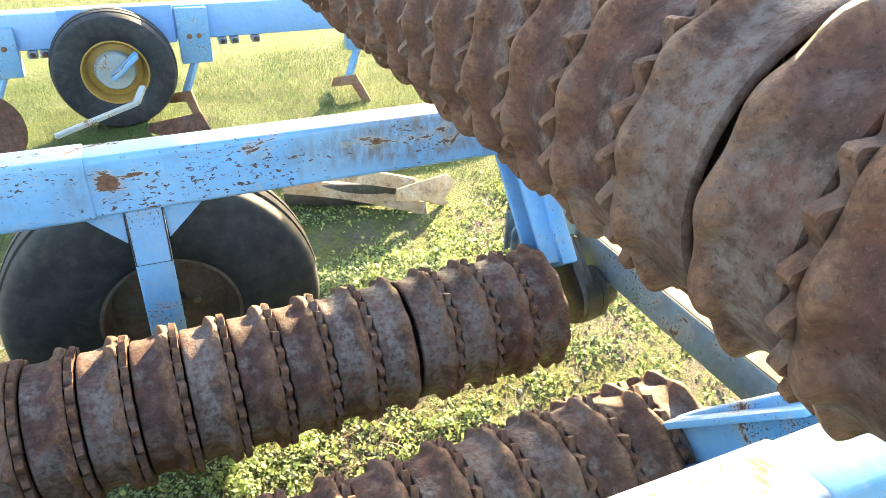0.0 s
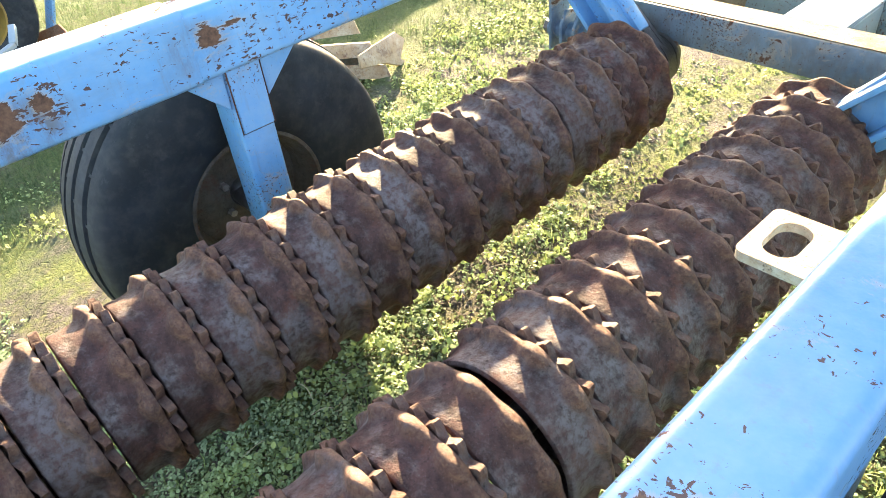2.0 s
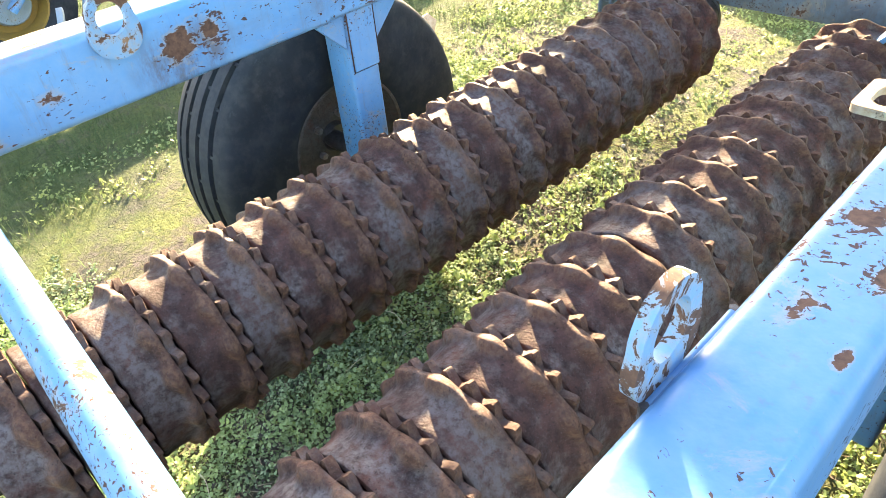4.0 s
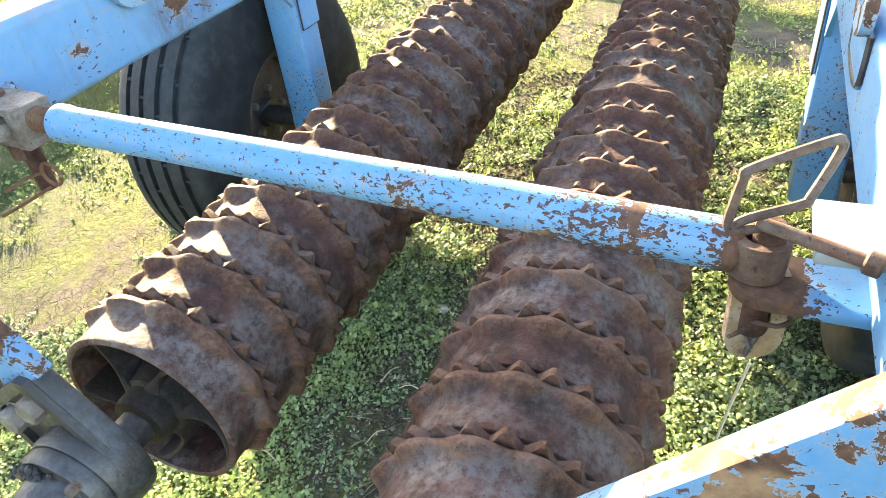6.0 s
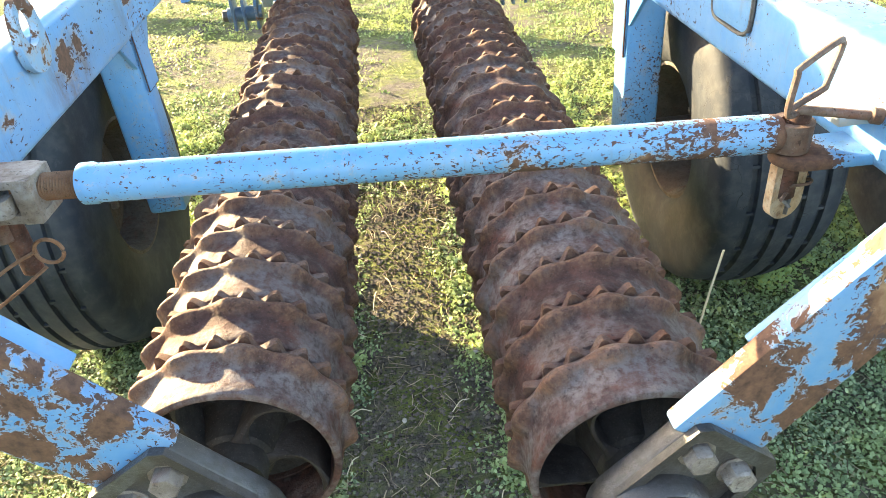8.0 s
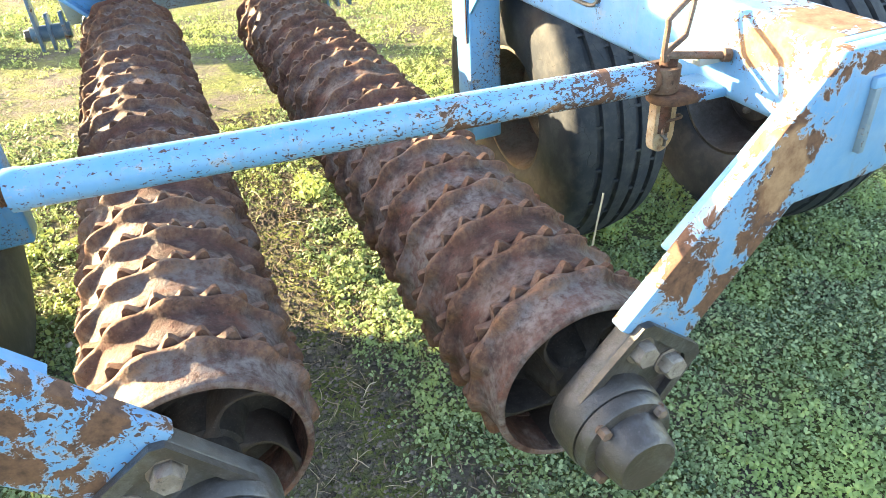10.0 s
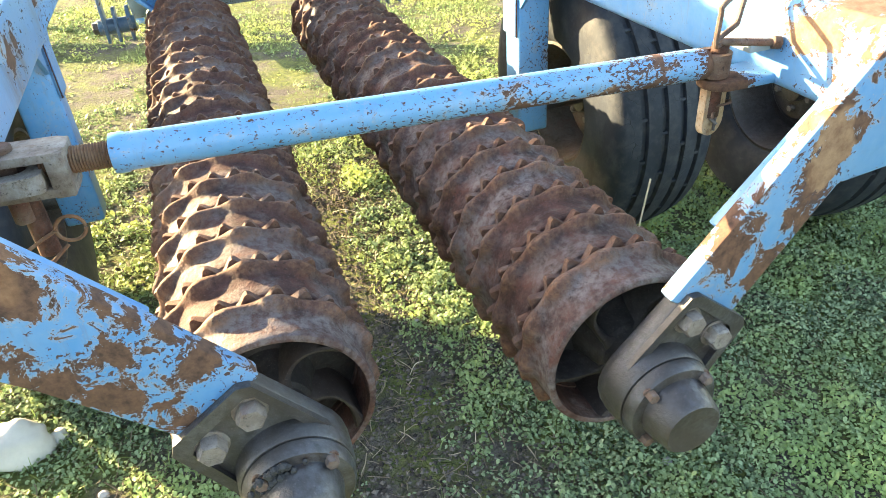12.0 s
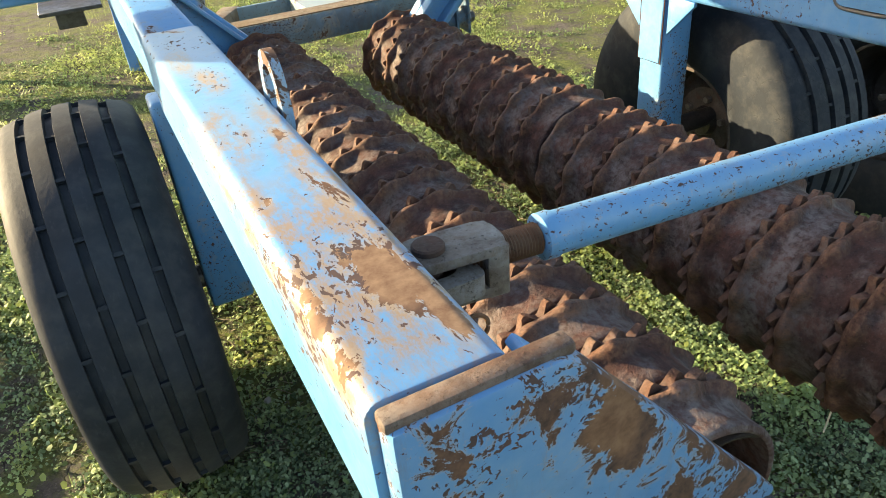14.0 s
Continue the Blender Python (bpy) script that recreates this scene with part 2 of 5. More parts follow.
BLUE_BARE = paint("blue_paint_half_gone", 0.8, 0.46, (0.048, 0.21, 0.45), grain=120, tan=0.1, patches=22.0, ragged=1.9, spots=(
    ((0.555, -0.105, 0.890), (0.055, 0.1, 0.085), 0.46, 1), ((0.535, -0.105, 0.84), (0.040, 0.1, 0.050), 0.30, 0.8), ((0.600, -0.105, 0.925), (0.022, 0.1, 0.030), 0.30, 0.1), ((0.650, -0.105, 1.02), (0.09, 0.1, 0.022), 0.26, 0.2),
    ((0.700, -0.105, 0.93), (0.12, 0.1, 0.085), -0.34, 0.5), ((0.615, -0.105, 0.86), (0.045, 0.1, 0.050), -0.24, 0.5), ((0.475, -0.105, 0.785), (0.020, 0.1, 0.070), -0.30, 0.5), ((0.435, -0.105, 0.72), (0.018, 0.1, 0.050), -0.24, 0.5),
    ((0.420, -0.105, 0.77), (0.060, 0.1, 0.090), 0.28, 0.2), ((0.480, -0.105, 0.70), (0.050, 0.1, 0.060), 0.34, 0.2), ((0.530, -0.105, 0.78), (0.040, 0.1, 0.060), 0.30, 0.2)))
BLUE_TUBE = paint("blue_paint_tube", 1.0, 0.0, (0.055, 0.235, 0.48), ragged=1.3, stretch=(0.65, 1, 1), grain=190, even=0.595, patches=22.0, spots=(
    ((0.485, 0, 0), (0.034, 0.1, 0.1), 0.6, 0.5), ((0.36, 0, 0.01), (0.080, 0.1, 0.1), 0.19, 0.2), ((0.12, 0, 0.01), (0.050, 0.1, 0.1), 0.13, 0.2), ((0.15, -0.02, -0.022), (0.60, 0.03, 0.022), 0.19, 0.2)))
BLUE_CROSS = paint("blue_paint_cross_beam", 0.7, 0.30, spots=(((0.1, 2.40, 1.06), (0.9, 0.10, 0.055), 0.10, 0.2),), tan=0.0, flow=(0.6, 1, 1), stains=(((0.1, 2.40, 1.13), (2.4, 0.40, 0.12), 1.0),))
LUG_PAINT = paint("rusty_lug_paint", 0.9, 0.2, spots=(((0.545, 0.155, 0.90), (0.055, 0.12, 0.1), 0.9, 0.1),))
BLUE_LUG = paint("blue_paint_lug", 0.9, 1.0, (0.13, 0.30, 0.50), patches=24.0)
BLUE_GREY = paint("grimy_grey_blue_paint", 0.9, 0.35, (0.075, 0.125, 0.185), stains=(((0.0, 2.45, 0.66), (1.2, 0.4, 0.10), 0.45),))
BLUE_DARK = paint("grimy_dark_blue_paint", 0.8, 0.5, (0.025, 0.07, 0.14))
BLUE_SOLID = paint("blue_paint_sound", 0.1, 0.0, (0.07, 0.25, 0.62))
RUST = rusted("rusty_cast_iron", (0.026, 0.0135, 0.0125), (0.092, 0.043, 0.036), (0.160, 0.132, 0.128), 0.95, ridge=(0.1595, 0.172))
RUST_TOOTH = rusted("rusty_toothed_iron", (0.030, 0.0150, 0.0130), (0.105, 0.048, 0.034), ridge=(0.158, 0.178))
RUST_DARK = rusted("dark_rust", amount=0.3, bump=0.0012)
RUST_ORANGE = rusted("orange_rust", (0.12, 0.055, 0.03), (0.23, 0.12, 0.068), (0.20, 0.145, 0.105), 0.5, 0.72)
# The bluish worn tone holds scuffing and a painted sheen of reflected sky.
IRON = rusted("greasy_dark_iron", (0.010, 0.0095, 0.010), (0.028, 0.024, 0.022), (0.070, 0.072, 0.080), 0.8, 0.36, skin=0.12, bump=0.0014, spec=0.7)
HUB_IRON = rusted("greasy_hub_iron", (0.010, 0.009, 0.009), (0.024, 0.020, 0.018), (0.050, 0.048, 0.047), 0.5, 0.6, skin=0.1, bump=0.0014, spec=0.25)
BOLT = rusted("zinc_bolt", (0.12, 0.10, 0.09), (0.24, 0.20, 0.17), (0.30, 0.28, 0.26), 0.8, 0.42, spec=0.5)
RUST_ROD = rusted("weathered_rusty_rod", (0.055, 0.034, 0.026), (0.13, 0.078, 0.055), (0.20, 0.17, 0.15), 0.6, bump=0.0010)
FORK_STEEL = rusted("bare_grey_brown_steel", (0.11, 0.082, 0.062), (0.22, 0.18, 0.145), (0.30, 0.29, 0.28), 0.85, 0.55, skin=0.3, bump=0.0010)
RIM = rusted("dull_rusty_rim", (0.06, 0.052, 0.045), (0.12, 0.10, 0.085), (0.13, 0.13, 0.125), 0.6, 0.6)
PALE = paint("pale_worn_paint", 0.7, 0.5, (0.20, 0.235, 0.255), tan=0.5)
# Tan-brown steel, darker than TAN because partial shade is put into the colour.
TAN_SHADED = rusted("part_shaded_tan_steel", (0.13, 0.095, 0.065), (0.22, 0.165, 0.115), (0.27, 0.24, 0.20), 0.7, 0.65)
TAN = rusted("tan_rusty_steel", (0.34, 0.22, 0.13), (0.48, 0.34, 0.21), (0.55, 0.47, 0.37), 0.7, 0.6)


def rubber_material(name, dust, cracks=0.0):
    """Weathered tyre rubber, a little bleached, with fine cracks where asked."""
    n = Nodes(name)
    col = n.mix(n.ramp(n.noise(6, 5), 0.35, 0.7), (0.009, 0.012, 0.018), (0.019, 0.025, 0.036))
    col = n.mix(n.ramp(n.noise(22, 4), 0.45, 0.72, 0.0, dust), col, (0.17, 0.165, 0.15))
    scuff = n.ramp(n.noise(30, 5, 0.7, stretch=(3, 1, 1)), 0.58, 0.70, 0, 0.22)
    col = n.mix(scuff, col, (0.075, 0.08, 0.088))
    height = n.noise(90, 3)
    if cracks:
        line = n.ramp(n.voronoi(19, "DISTANCE_TO_EDGE", warp=0.06), 0.0, 0.012, cracks, 0.0)
        line = n.math("MULTIPLY", line, n.ramp(n.noise(11, 3), 0.50, 0.58))
        col = n.mix(line, col, (0.003, 0.003, 0.004))
        height = n.math("SUBTRACT", height, n.math("MULTIPLY", line, 3.0))
    n.bump(height, 0.3, 0.002)
    return n.done(col, 0.68, 0.0, 0.3)


RUBBER = rubber_material("weathered_rubber", 0.12)
RUBBER_CRACKED = rubber_material("cracked_rubber", 0.16, 0.9)


def plain_material(name, a, b, scale=30, rough=0.6, metal=0.0):
    n = Nodes(name)
    col = n.mix(n.noise(scale, 5, 0.65), a, b)
    n.bump(n.noise(scale * 4, 3), 0.25, 0.002)
    return n.done(col, rough, metal)


YELLOW = plain_material("yellow_rim_paint", (0.36, 0.22, 0.035), (0.14, 0.095, 0.045), 25, 0.5)
WHITE = plain_material("white_marking", (0.75, 0.76, 0.78), (0.6, 0.62, 0.65), 40, 0.5)
STONE = plain_material("pale_limestone", (0.56, 0.54, 0.50), (0.30, 0.29, 0.26), 14, 0.85)
PEBBLE = plain_material("grey_pebble", (0.42, 0.40, 0.37), (0.24, 0.23, 0.21), 40, 0.85)
STRAW = plain_material("dry_straw", (0.55, 0.50, 0.38), (0.40, 0.33, 0.22), 60, 0.8)
GREASE = plain_material("dried_grease", (0.012, 0.012, 0.013), (0.035, 0.034, 0.036), 80, 0.7)


def ground_material():
    n = Nodes("field_soil")
    soil = n.mix(n.ramp(n.noise(9, 8, 0.75), 0.3, 0.7), (0.036, 0.030, 0.028), (0.15, 0.128, 0.118))
    soil = n.mix(n.ramp(n.noise(120, 4, 0.7), 0.55, 0.7, 0, 0.6), soil, (0.22, 0.19, 0.165))
    crack = n.ramp(n.voronoi(34, "DISTANCE_TO_EDGE", warp=0.035), 0.0, 0.05, 1.0, 0.0)
    crack = n.math("MULTIPLY", crack, n.ramp(n.noise(5, 4), 0.36, 0.50))
    soil = n.mix(crack, soil, (0.025, 0.02, 0.018))
    moss = n.mix(n.ramp(n.noise(45, 5, 0.75), 0.3, 0.7), (0.04, 0.065, 0.018), (0.19, 0.20, 0.06))
    col = n.mix(n.ramp(n.noise(2.6, 8, 0.8), 0.42, 0.56), soil, moss)
    sep = n.t.nodes.new("ShaderNodeSeparateXYZ")
    n.link(n.position(), sep.inputs[0])
    meadow = n.ramp(n.math("ADD", sep.outputs[0], n.math("MULTIPLY", n.noise(1.5, 4), 1.2)), -1.6, -0.9, 0.9, 0.0)
    col = n.mix(n.math("MULTIPLY", meadow, n.ramp(n.noise(7, 6, 0.7), 0.34, 0.52, 0.35, 1.0)), col, n.mix(n.ramp(n.noise(60, 5, 0.75), 0.3, 0.7), (0.026, 0.050, 0.016), (0.11, 0.15, 0.05)))
    n.bump(n.math("ADD", n.noise(60, 6, 0.75), n.math("MULTIPLY", crack, -0.5)), 1.0, 0.016)
    return n.done(col, 0.95, 0.0, 0.2)


def leaf_material(name, a, b, c):
    n = Nodes(name)
    r = n.island()
    col = n.mix(r, a, b)
    col = n.mix(n.ramp(n.noise(1.6, 4, 0.7, co=n.position()), 0.45, 0.62), col, c)
    n.b.inputs["Subsurface Weight"].default_value = 0.0
    tr = n.t.nodes.new("ShaderNodeBsdfTranslucent")
    n.link(col, tr.inputs["Color"])
    mixer = n.t.nodes.new("ShaderNodeMixShader")
    mixer.inputs[0].default_value = 0.45
    n.link(n.b.outputs[0], mixer.inputs[1])
    n.link(tr.outputs[0], mixer.inputs[2])
    n.link(mixer.outputs[0], n.t.nodes["Material Output"].inputs["Surface"])
    return n.done(col, 0.58, 0.0, 0.32)


SOIL = ground_material()
def crumb_material():
    n = Nodes("soil_crumb")
    col = n.mix(n.island(), (0.028, 0.023, 0.020), (0.17, 0.145, 0.125))
    return n.done(col, 0.95, 0.0, 0.2)


CRUMB = crumb_material()
LEAF = leaf_material("clover_leaves", (0.042, 0.074, 0.038), (0.41, 0.52, 0.30), (0.35, 0.46, 0.18))
# Sunlit yellow put into the leaf colour, for weeds beyond the machine.
FAR_LEAF = leaf_material("sun_tinted_weed_leaves", (0.062, 0.110, 0.045), (0.34, 0.43, 0.18), (0.42, 0.47, 0.14))
DEAD = leaf_material("dead_stem", (0.10, 0.075, 0.055), (0.42, 0.35, 0.25), (0.25, 0.19, 0.13))
BLADE = leaf_material("grass_blades", (0.07, 0.13, 0.04), (0.27, 0.38, 0.12), (0.36, 0.40, 0.14))

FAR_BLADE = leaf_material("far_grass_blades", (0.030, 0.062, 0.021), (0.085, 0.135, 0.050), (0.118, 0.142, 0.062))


# ---- geometry helpers ----
def thing(name, origin, label, category, group="", kind=""):
    ob = new(name)
    ob.empty_display_size = 0.05
    ob.location = origin
    return tagged(ob, label, category, group, kind)


def part(name, bm, material, parent, label="", smooth=True, m=None):
    """Links a bmesh as one mesh object under a thing or a part."""
    me = bpy.data.meshes.new(name)
    bm.normal_update()
    bm.to_mesh(me)
    bm.free()
    me.materials.append(material)
    if smooth:
        me.shade_smooth()
        me.set_sharp_from_angle(angle=radians(38))
    ob = new(name, me)
    ob.parent = parent
    if m is not None:
        ob.matrix_basis = m
    if label:
        ob["label"] = label
    return ob


def again(name, src, parent, m):
    """Another object on the same mesh."""
    ob = new(name, src.data)
    ob.parent = parent
    ob.matrix_basis = m
    return ob


def box(bm, lo, hi, bevel=0.004, segs=2, m=None):
    r = bmesh.ops.create_cube(bm, size=1.0)
    vs = r["verts"]
    lo, hi = Vector(lo), Vector(hi)
    for v in vs:
        v.co = Vector((lo[i] + (v.co[i] + 0.5) * (hi[i] - lo[i]) for i in range(3)))
    if bevel:
        es = list({e for v in vs for e in v.link_edges})
        vs = bmesh.ops.bevel(bm, geom=es, offset=bevel, segments=segs, profile=0.5, affect="EDGES")["verts"]
        vs = list({w for v in vs for f in v.link_faces for w in f.verts})
    if m is not None:
        bmesh.ops.transform(bm, matrix=m, verts=vs)
    return vs


def along(p, q, up=(0, 0, 1)):
    """Frame with local y from p to q, origin at p."""
    p, q = Vector(p), Vector(q)
    y = (q - p).normalized()
    x = y.cross(Vector(up)).normalized()
    z = x.cross(y)
    r = Matrix((x, y, z)).transposed().to_4x4()
    return Matrix.Translation(p) @ r, (q - p).length


def bar(bm, p, q, w, h, bevel=0.006, up=(0, 0, 1), segs=2):
    """A rectangular bar from p to q, w wide and h high."""
    m, length = along(p, q, up)
    return box(bm, (-w / 2, 0, -h / 2), (w / 2, length, h / 2), bevel, segs, m)


def prism(bm, pts, thick, m=None, bevel=0.0):
    """A plate with an outline in x, y and a thickness along z, centred."""
    lo = [bm.verts.new((x, y, -thick / 2)) for x, y in pts]
    hi = [bm.verts.new((x, y, thick / 2)) for x, y in pts]
    n = len(pts)
    bm.faces.new(hi)
    bm.faces.new(lo[::-1])
    for i in range(n):
        bm.faces.new((lo[i], lo[(i + 1) % n], hi[(i + 1) % n], hi[i]))
    vs = lo + hi
    bmesh.ops.recalc_face_normals(bm, faces=list({f for v in vs for f in v.link_faces}))
    if bevel:
        es = list({e for v in vs for e in v.link_edges})
        out = bmesh.ops.bevel(bm, geom=es, offset=bevel, segments=2, profile=0.5, affect="EDGES")["verts"]
        vs = list({w for v in out for f in v.link_faces for w in f.verts})
    if m is not None:
        bmesh.ops.transform(bm, matrix=m, verts=vs)
    return vs


def holed(bm, outer, inner, thick, m=None):
    """A plate with a hole: two outlines with the same number of points."""
    n = len(outer)
    rings = []
    for pts, z in ((outer, thick / 2), (inner, thick / 2), (inner, -thick / 2), (outer, -thick / 2)):
        rings.append([bm.verts.new((x, y, z)) for x, y in pts])
    for a in range(4):
        u, v = rings[a], rings[(a + 1) % 4]
        for i in range(n):
            bm.faces.new((u[i], u[(i + 1) % n], v[(i + 1) % n], v[i]))
    vs = [v for r in rings for v in r]
    bmesh.ops.recalc_face_normals(bm, faces=list({f for v in vs for f in v.link_faces}))
    if m is not None:
        bmesh.ops.transform(bm, matrix=m, verts=vs)
    return vs


def spin(bm, prof, segs=32, m=None, closed=False):
    """Revolves (radius, height) pairs about local z."""
    rows = []
    for r, z in prof:
        rows.append([bm.verts.new((r * math.cos(2 * math.pi * i / segs), r * math.sin(2 * math.pi * i / segs), z)) for i in range(segs)])
    pairs = list(zip(rows, rows[1:])) + ([(rows[-1], rows[0])] if closed else [])
    for u, v in pairs:
        for i in range(segs):
            bm.faces.new((u[i], u[(i + 1) % segs], v[(i + 1) % segs], v[i]))
    if not closed:
        bm.faces.new(rows[0][::-1])
        bm.faces.new(rows[-1])
    vs = [v for r in rows for v in r]
    bmesh.ops.recalc_face_normals(bm, faces=list({f for v in vs for f in v.link_faces}))
    if m is not None:
        bmesh.ops.transform(bm, matrix=m, verts=vs)
    return vs


def zto(p, q, up=(0.13, 0.31, 0.94)):
    """Frame with local z from p to q, origin at p."""
    p, q = Vector(p), Vector(q)
    r = (q - p).to_track_quat("Z", "Y").to_matrix().to_4x4()
    return Matrix.Translation(p) @ r, (q - p).length


def rod(bm, p, q, r, segs=20, r2=None, chamfer=0.002):
    m, length = zto(p, q)
    r2 = r2 or r
    return spin(bm, [(r - chamfer, 0), (r, chamfer), (r2, length - chamfer), (r2 - chamfer, length)], segs, m)


def hexbolt(bm, p, q, r):
    """A hexagon bolt head from p outwards to q."""
    m, h = zto(p, q)
    spin(bm, [(r, 0), (r, h * 0.85), (r * 0.86, h)], 6, m)
    return spin(bm, [(r * 1.2, -0.003), (r * 1.2, 0.001)], 18, m)


def wire(bm, pts, r, segs=8):
    """A bent round rod through points."""
    rings = []
    P = [Vector(p) for p in pts]
    for i, p in enumerate(P):
        d = (P[min(i + 1, len(P) - 1)] - P[max(i - 1, 0)]).normalized()
        a = d.orthogonal().normalized()
        if rings:
            a = (last - d * last.dot(d)).normalized()
        last = a
        b = d.cross(a)
        rings.append([bm.verts.new(p + (a * math.cos(2 * math.pi * k / segs) + b * math.sin(2 * math.pi * k / segs)) * r) for k in range(segs)])
    for u, v in zip(rings, rings[1:]):
        for k in range(segs):
            bm.faces.new((u[k], u[(k + 1) % segs], v[(k + 1) % segs], v[k]))
    bm.faces.new(rings[0][::-1])
    bm.faces.new(rings[-1])


def smooth_path(pts, per=6):
    """Catmull-Rom points through pts."""
    P = [Vector(p) for p in pts]
    P = [2 * P[0] - P[1]] + P + [2 * P[-1] - P[-2]]
    out = []
    for i in range(1, len(P) - 2):
        for k in range(per):
            t = k / per
            a, b, c, d = P[i - 1], P[i], P[i + 1], P[i + 2]
            out.append(0.5 * (2 * b + (c - a) * t + (2 * a - 5 * b + 4 * c - d) * t * t + (3 * b - a - 3 * c + d) * t ** 3))
    return out + [P[-2]]


def rounded(x0, y0, x1, y1, r, per=6):
    """Outline of a rectangle with round corners."""
    out = []
    for cx, cy, a in ((x1 - r, y1 - r, 0), (x0 + r, y1 - r, 90), (x0 + r, y0 + r, 180), (x1 - r, y0 + r, 270)):
        for k in range(per + 1):
            t = radians(a + 90 * k / per)
            out.append((cx + r * math.cos(t), cy + r * math.sin(t)))
    return out


# ---- ground ----
def ground_height(x, y):
    slope = -0.012 - 0.030 * math.tanh(x / 2.5) + 0.147 * math.tanh((y - 0.8) / 3)
    return slope + 0.02 * noise.noise((x * 0.9, y * 0.9, 3.0)) + 0.008 * noise.noise((x * 5, y * 5, 7.0))


def build_ground():
    xs = np.concatenate((-np.geomspace(90, 3, 22), np.linspace(-2.9, 2.9, 110), np.geomspace(3, 90, 22)))
    ys = np.concatenate((-np.geomspace(90, 2, 22), np.linspace(-1.9, 4.9, 120), np.geomspace(5, 90, 24)))
    verts = [(x, y, ground_height(x, y)) for y in ys for x in xs]
    w = len(xs)
    faces = [(j * w + i, j * w + i + 1, (j + 1) * w + i + 1, (j + 1) * w + i) for j in range(len(ys) - 1) for i in range(w - 1)]
    me = bpy.data.meshes.new("ground")
    me.from_pydata(verts, [], faces)
    me.shade_smooth()
    me.materials.append(SOIL)
    tagged(new("ground", me), "bare cracked soil overgrown with weeds", "ground", kind="structure")


build_ground()


# ---- packer rollers ----
PITCH, RING_W, LOBES = 0.109, 0.086, 12
R_FACE = 0.1600


def step(u, a, b):
    u = min(max((u - a) / (b - a), 0.0), 1.0)
    return u * u * (3 - 2 * u)


def wide_ring_mesh():
    """Packer ring, axis along y: plain front face, a meandering lobed ridge towards the rear edge."""
    bm = bmesh.new()
    segs = LOBES * 10
    us = (0.0, 0.03, 0.08, 0.22, 0.36, 0.48, 0.56, 0.61, 0.65, 0.69, 0.725, 0.76, 0.79, 0.82, 0.85, 0.885, 0.92, 0.96, 1.0)
    rows = []
    for u in us:
        row = []
        for i in range(segs):
            t = 2 * math.pi * i / segs
            w = 0.5 + 0.5 * math.cos(LOBES * t)
            height = 0.0095 + 0.0130 * w
            foot, top = 0.77 - 0.19 * w, 0.89 - 0.12 * w
            rise = step(u, foot, top)
            fall = max((u - top) / (1 - top), 0.0)
            r = R_FACE - 0.0032 * math.sin(math.pi * min(u / foot, 1)) + height * rise * (1 - 0.34 * fall * fall)
            if u < 0.05:
                r -= 0.008 if u < 0.02 else 0.0025
            row.append(bm.verts.new((r * math.sin(t), RING_W * u, r * math.cos(t))))
        rows.append(row)
    for y, r in ((RING_W * 0.985, 0.150), (RING_W * 0.97, 0.146), (RING_W * 0.02, 0.146), (0.0, 0.149)):
        rows.append([bm.verts.new((r * math.sin(2 * math.pi * i / segs), y, r * math.cos(2 * math.pi * i / segs))) for i in range(segs)])
    for a in range(len(rows)):
        u, v = rows[a], rows[(a + 1) % len(rows)]
        for i in range(segs):
            bm.faces.new((u[i], u[(i + 1) % segs], v[(i + 1) % segs], v[i]))
    bmesh.ops.recalc_face_normals(bm, faces=bm.faces)
    return bm


def tooth_ring_mesh(seed=0):
    """Toothed ring, axis along y: wedge teeth with blunt, slightly bent tips."""
    rng = random.Random(seed)
    bm = bmesh.new()
    teeth, w = 24, PITCH - RING_W - 0.0015
    rows = [[], [], [], [], [], []]
    for i in range(teeth):
        tip = 0.1800 + rng.uniform(-0.003, 0.0015)
        bend = rng.uniform(0.0, 0.004)
        for f, r in ((0.0, 0.1585), (0.08, 0.1600), (0.40, tip - 0.002), (0.50, tip), (0.60, tip - 0.002), (0.92, 0.1600)):
            t = 2 * math.pi * (i + f) / teeth
            high = r > 0.17
            a, b = (0.0045 + bend, w - 0.0010) if high else (0.0005, w - 0.0035)
            for row, (y, rr) in zip(rows, ((a - 0.001, r - 0.005), (a, r), (b, r - (0.002 if high else 0)), (b + 0.001, r - 0.007), (w - 0.002, 0.145), (0.002, 0.145))):
                row.append(bm.verts.new((rr * math.sin(t), y, rr * math.cos(t))))
    n = teeth * 6
    for a in range(6):
        u, v = rows[a], rows[(a + 1) % 6]
        for i in range(n):
            bm.faces.new((u[i], u[(i + 1) % n], v[(i + 1) % n], v[i]))
    bmesh.ops.recalc_face_normals(bm, faces=bm.faces)
    return bm


def hub_mesh():
    """Cast boss and dished web of an end ring, axis along y, front at y = 0."""
    bm = bmesh.new()
    prof = [(0.034, -0.024), (0.046, -0.022), (0.049, -0.012), (0.049, 0.012), (0.056, 0.018), (0.062, 0.052), (0.072, 0.080), (0.095, 0.094), (0.147, 0.098), (0.147, 0.106), (0.055, 0.110)]
    spin(bm, prof, 48, pose(0, 0, 0, -90))
    return bm


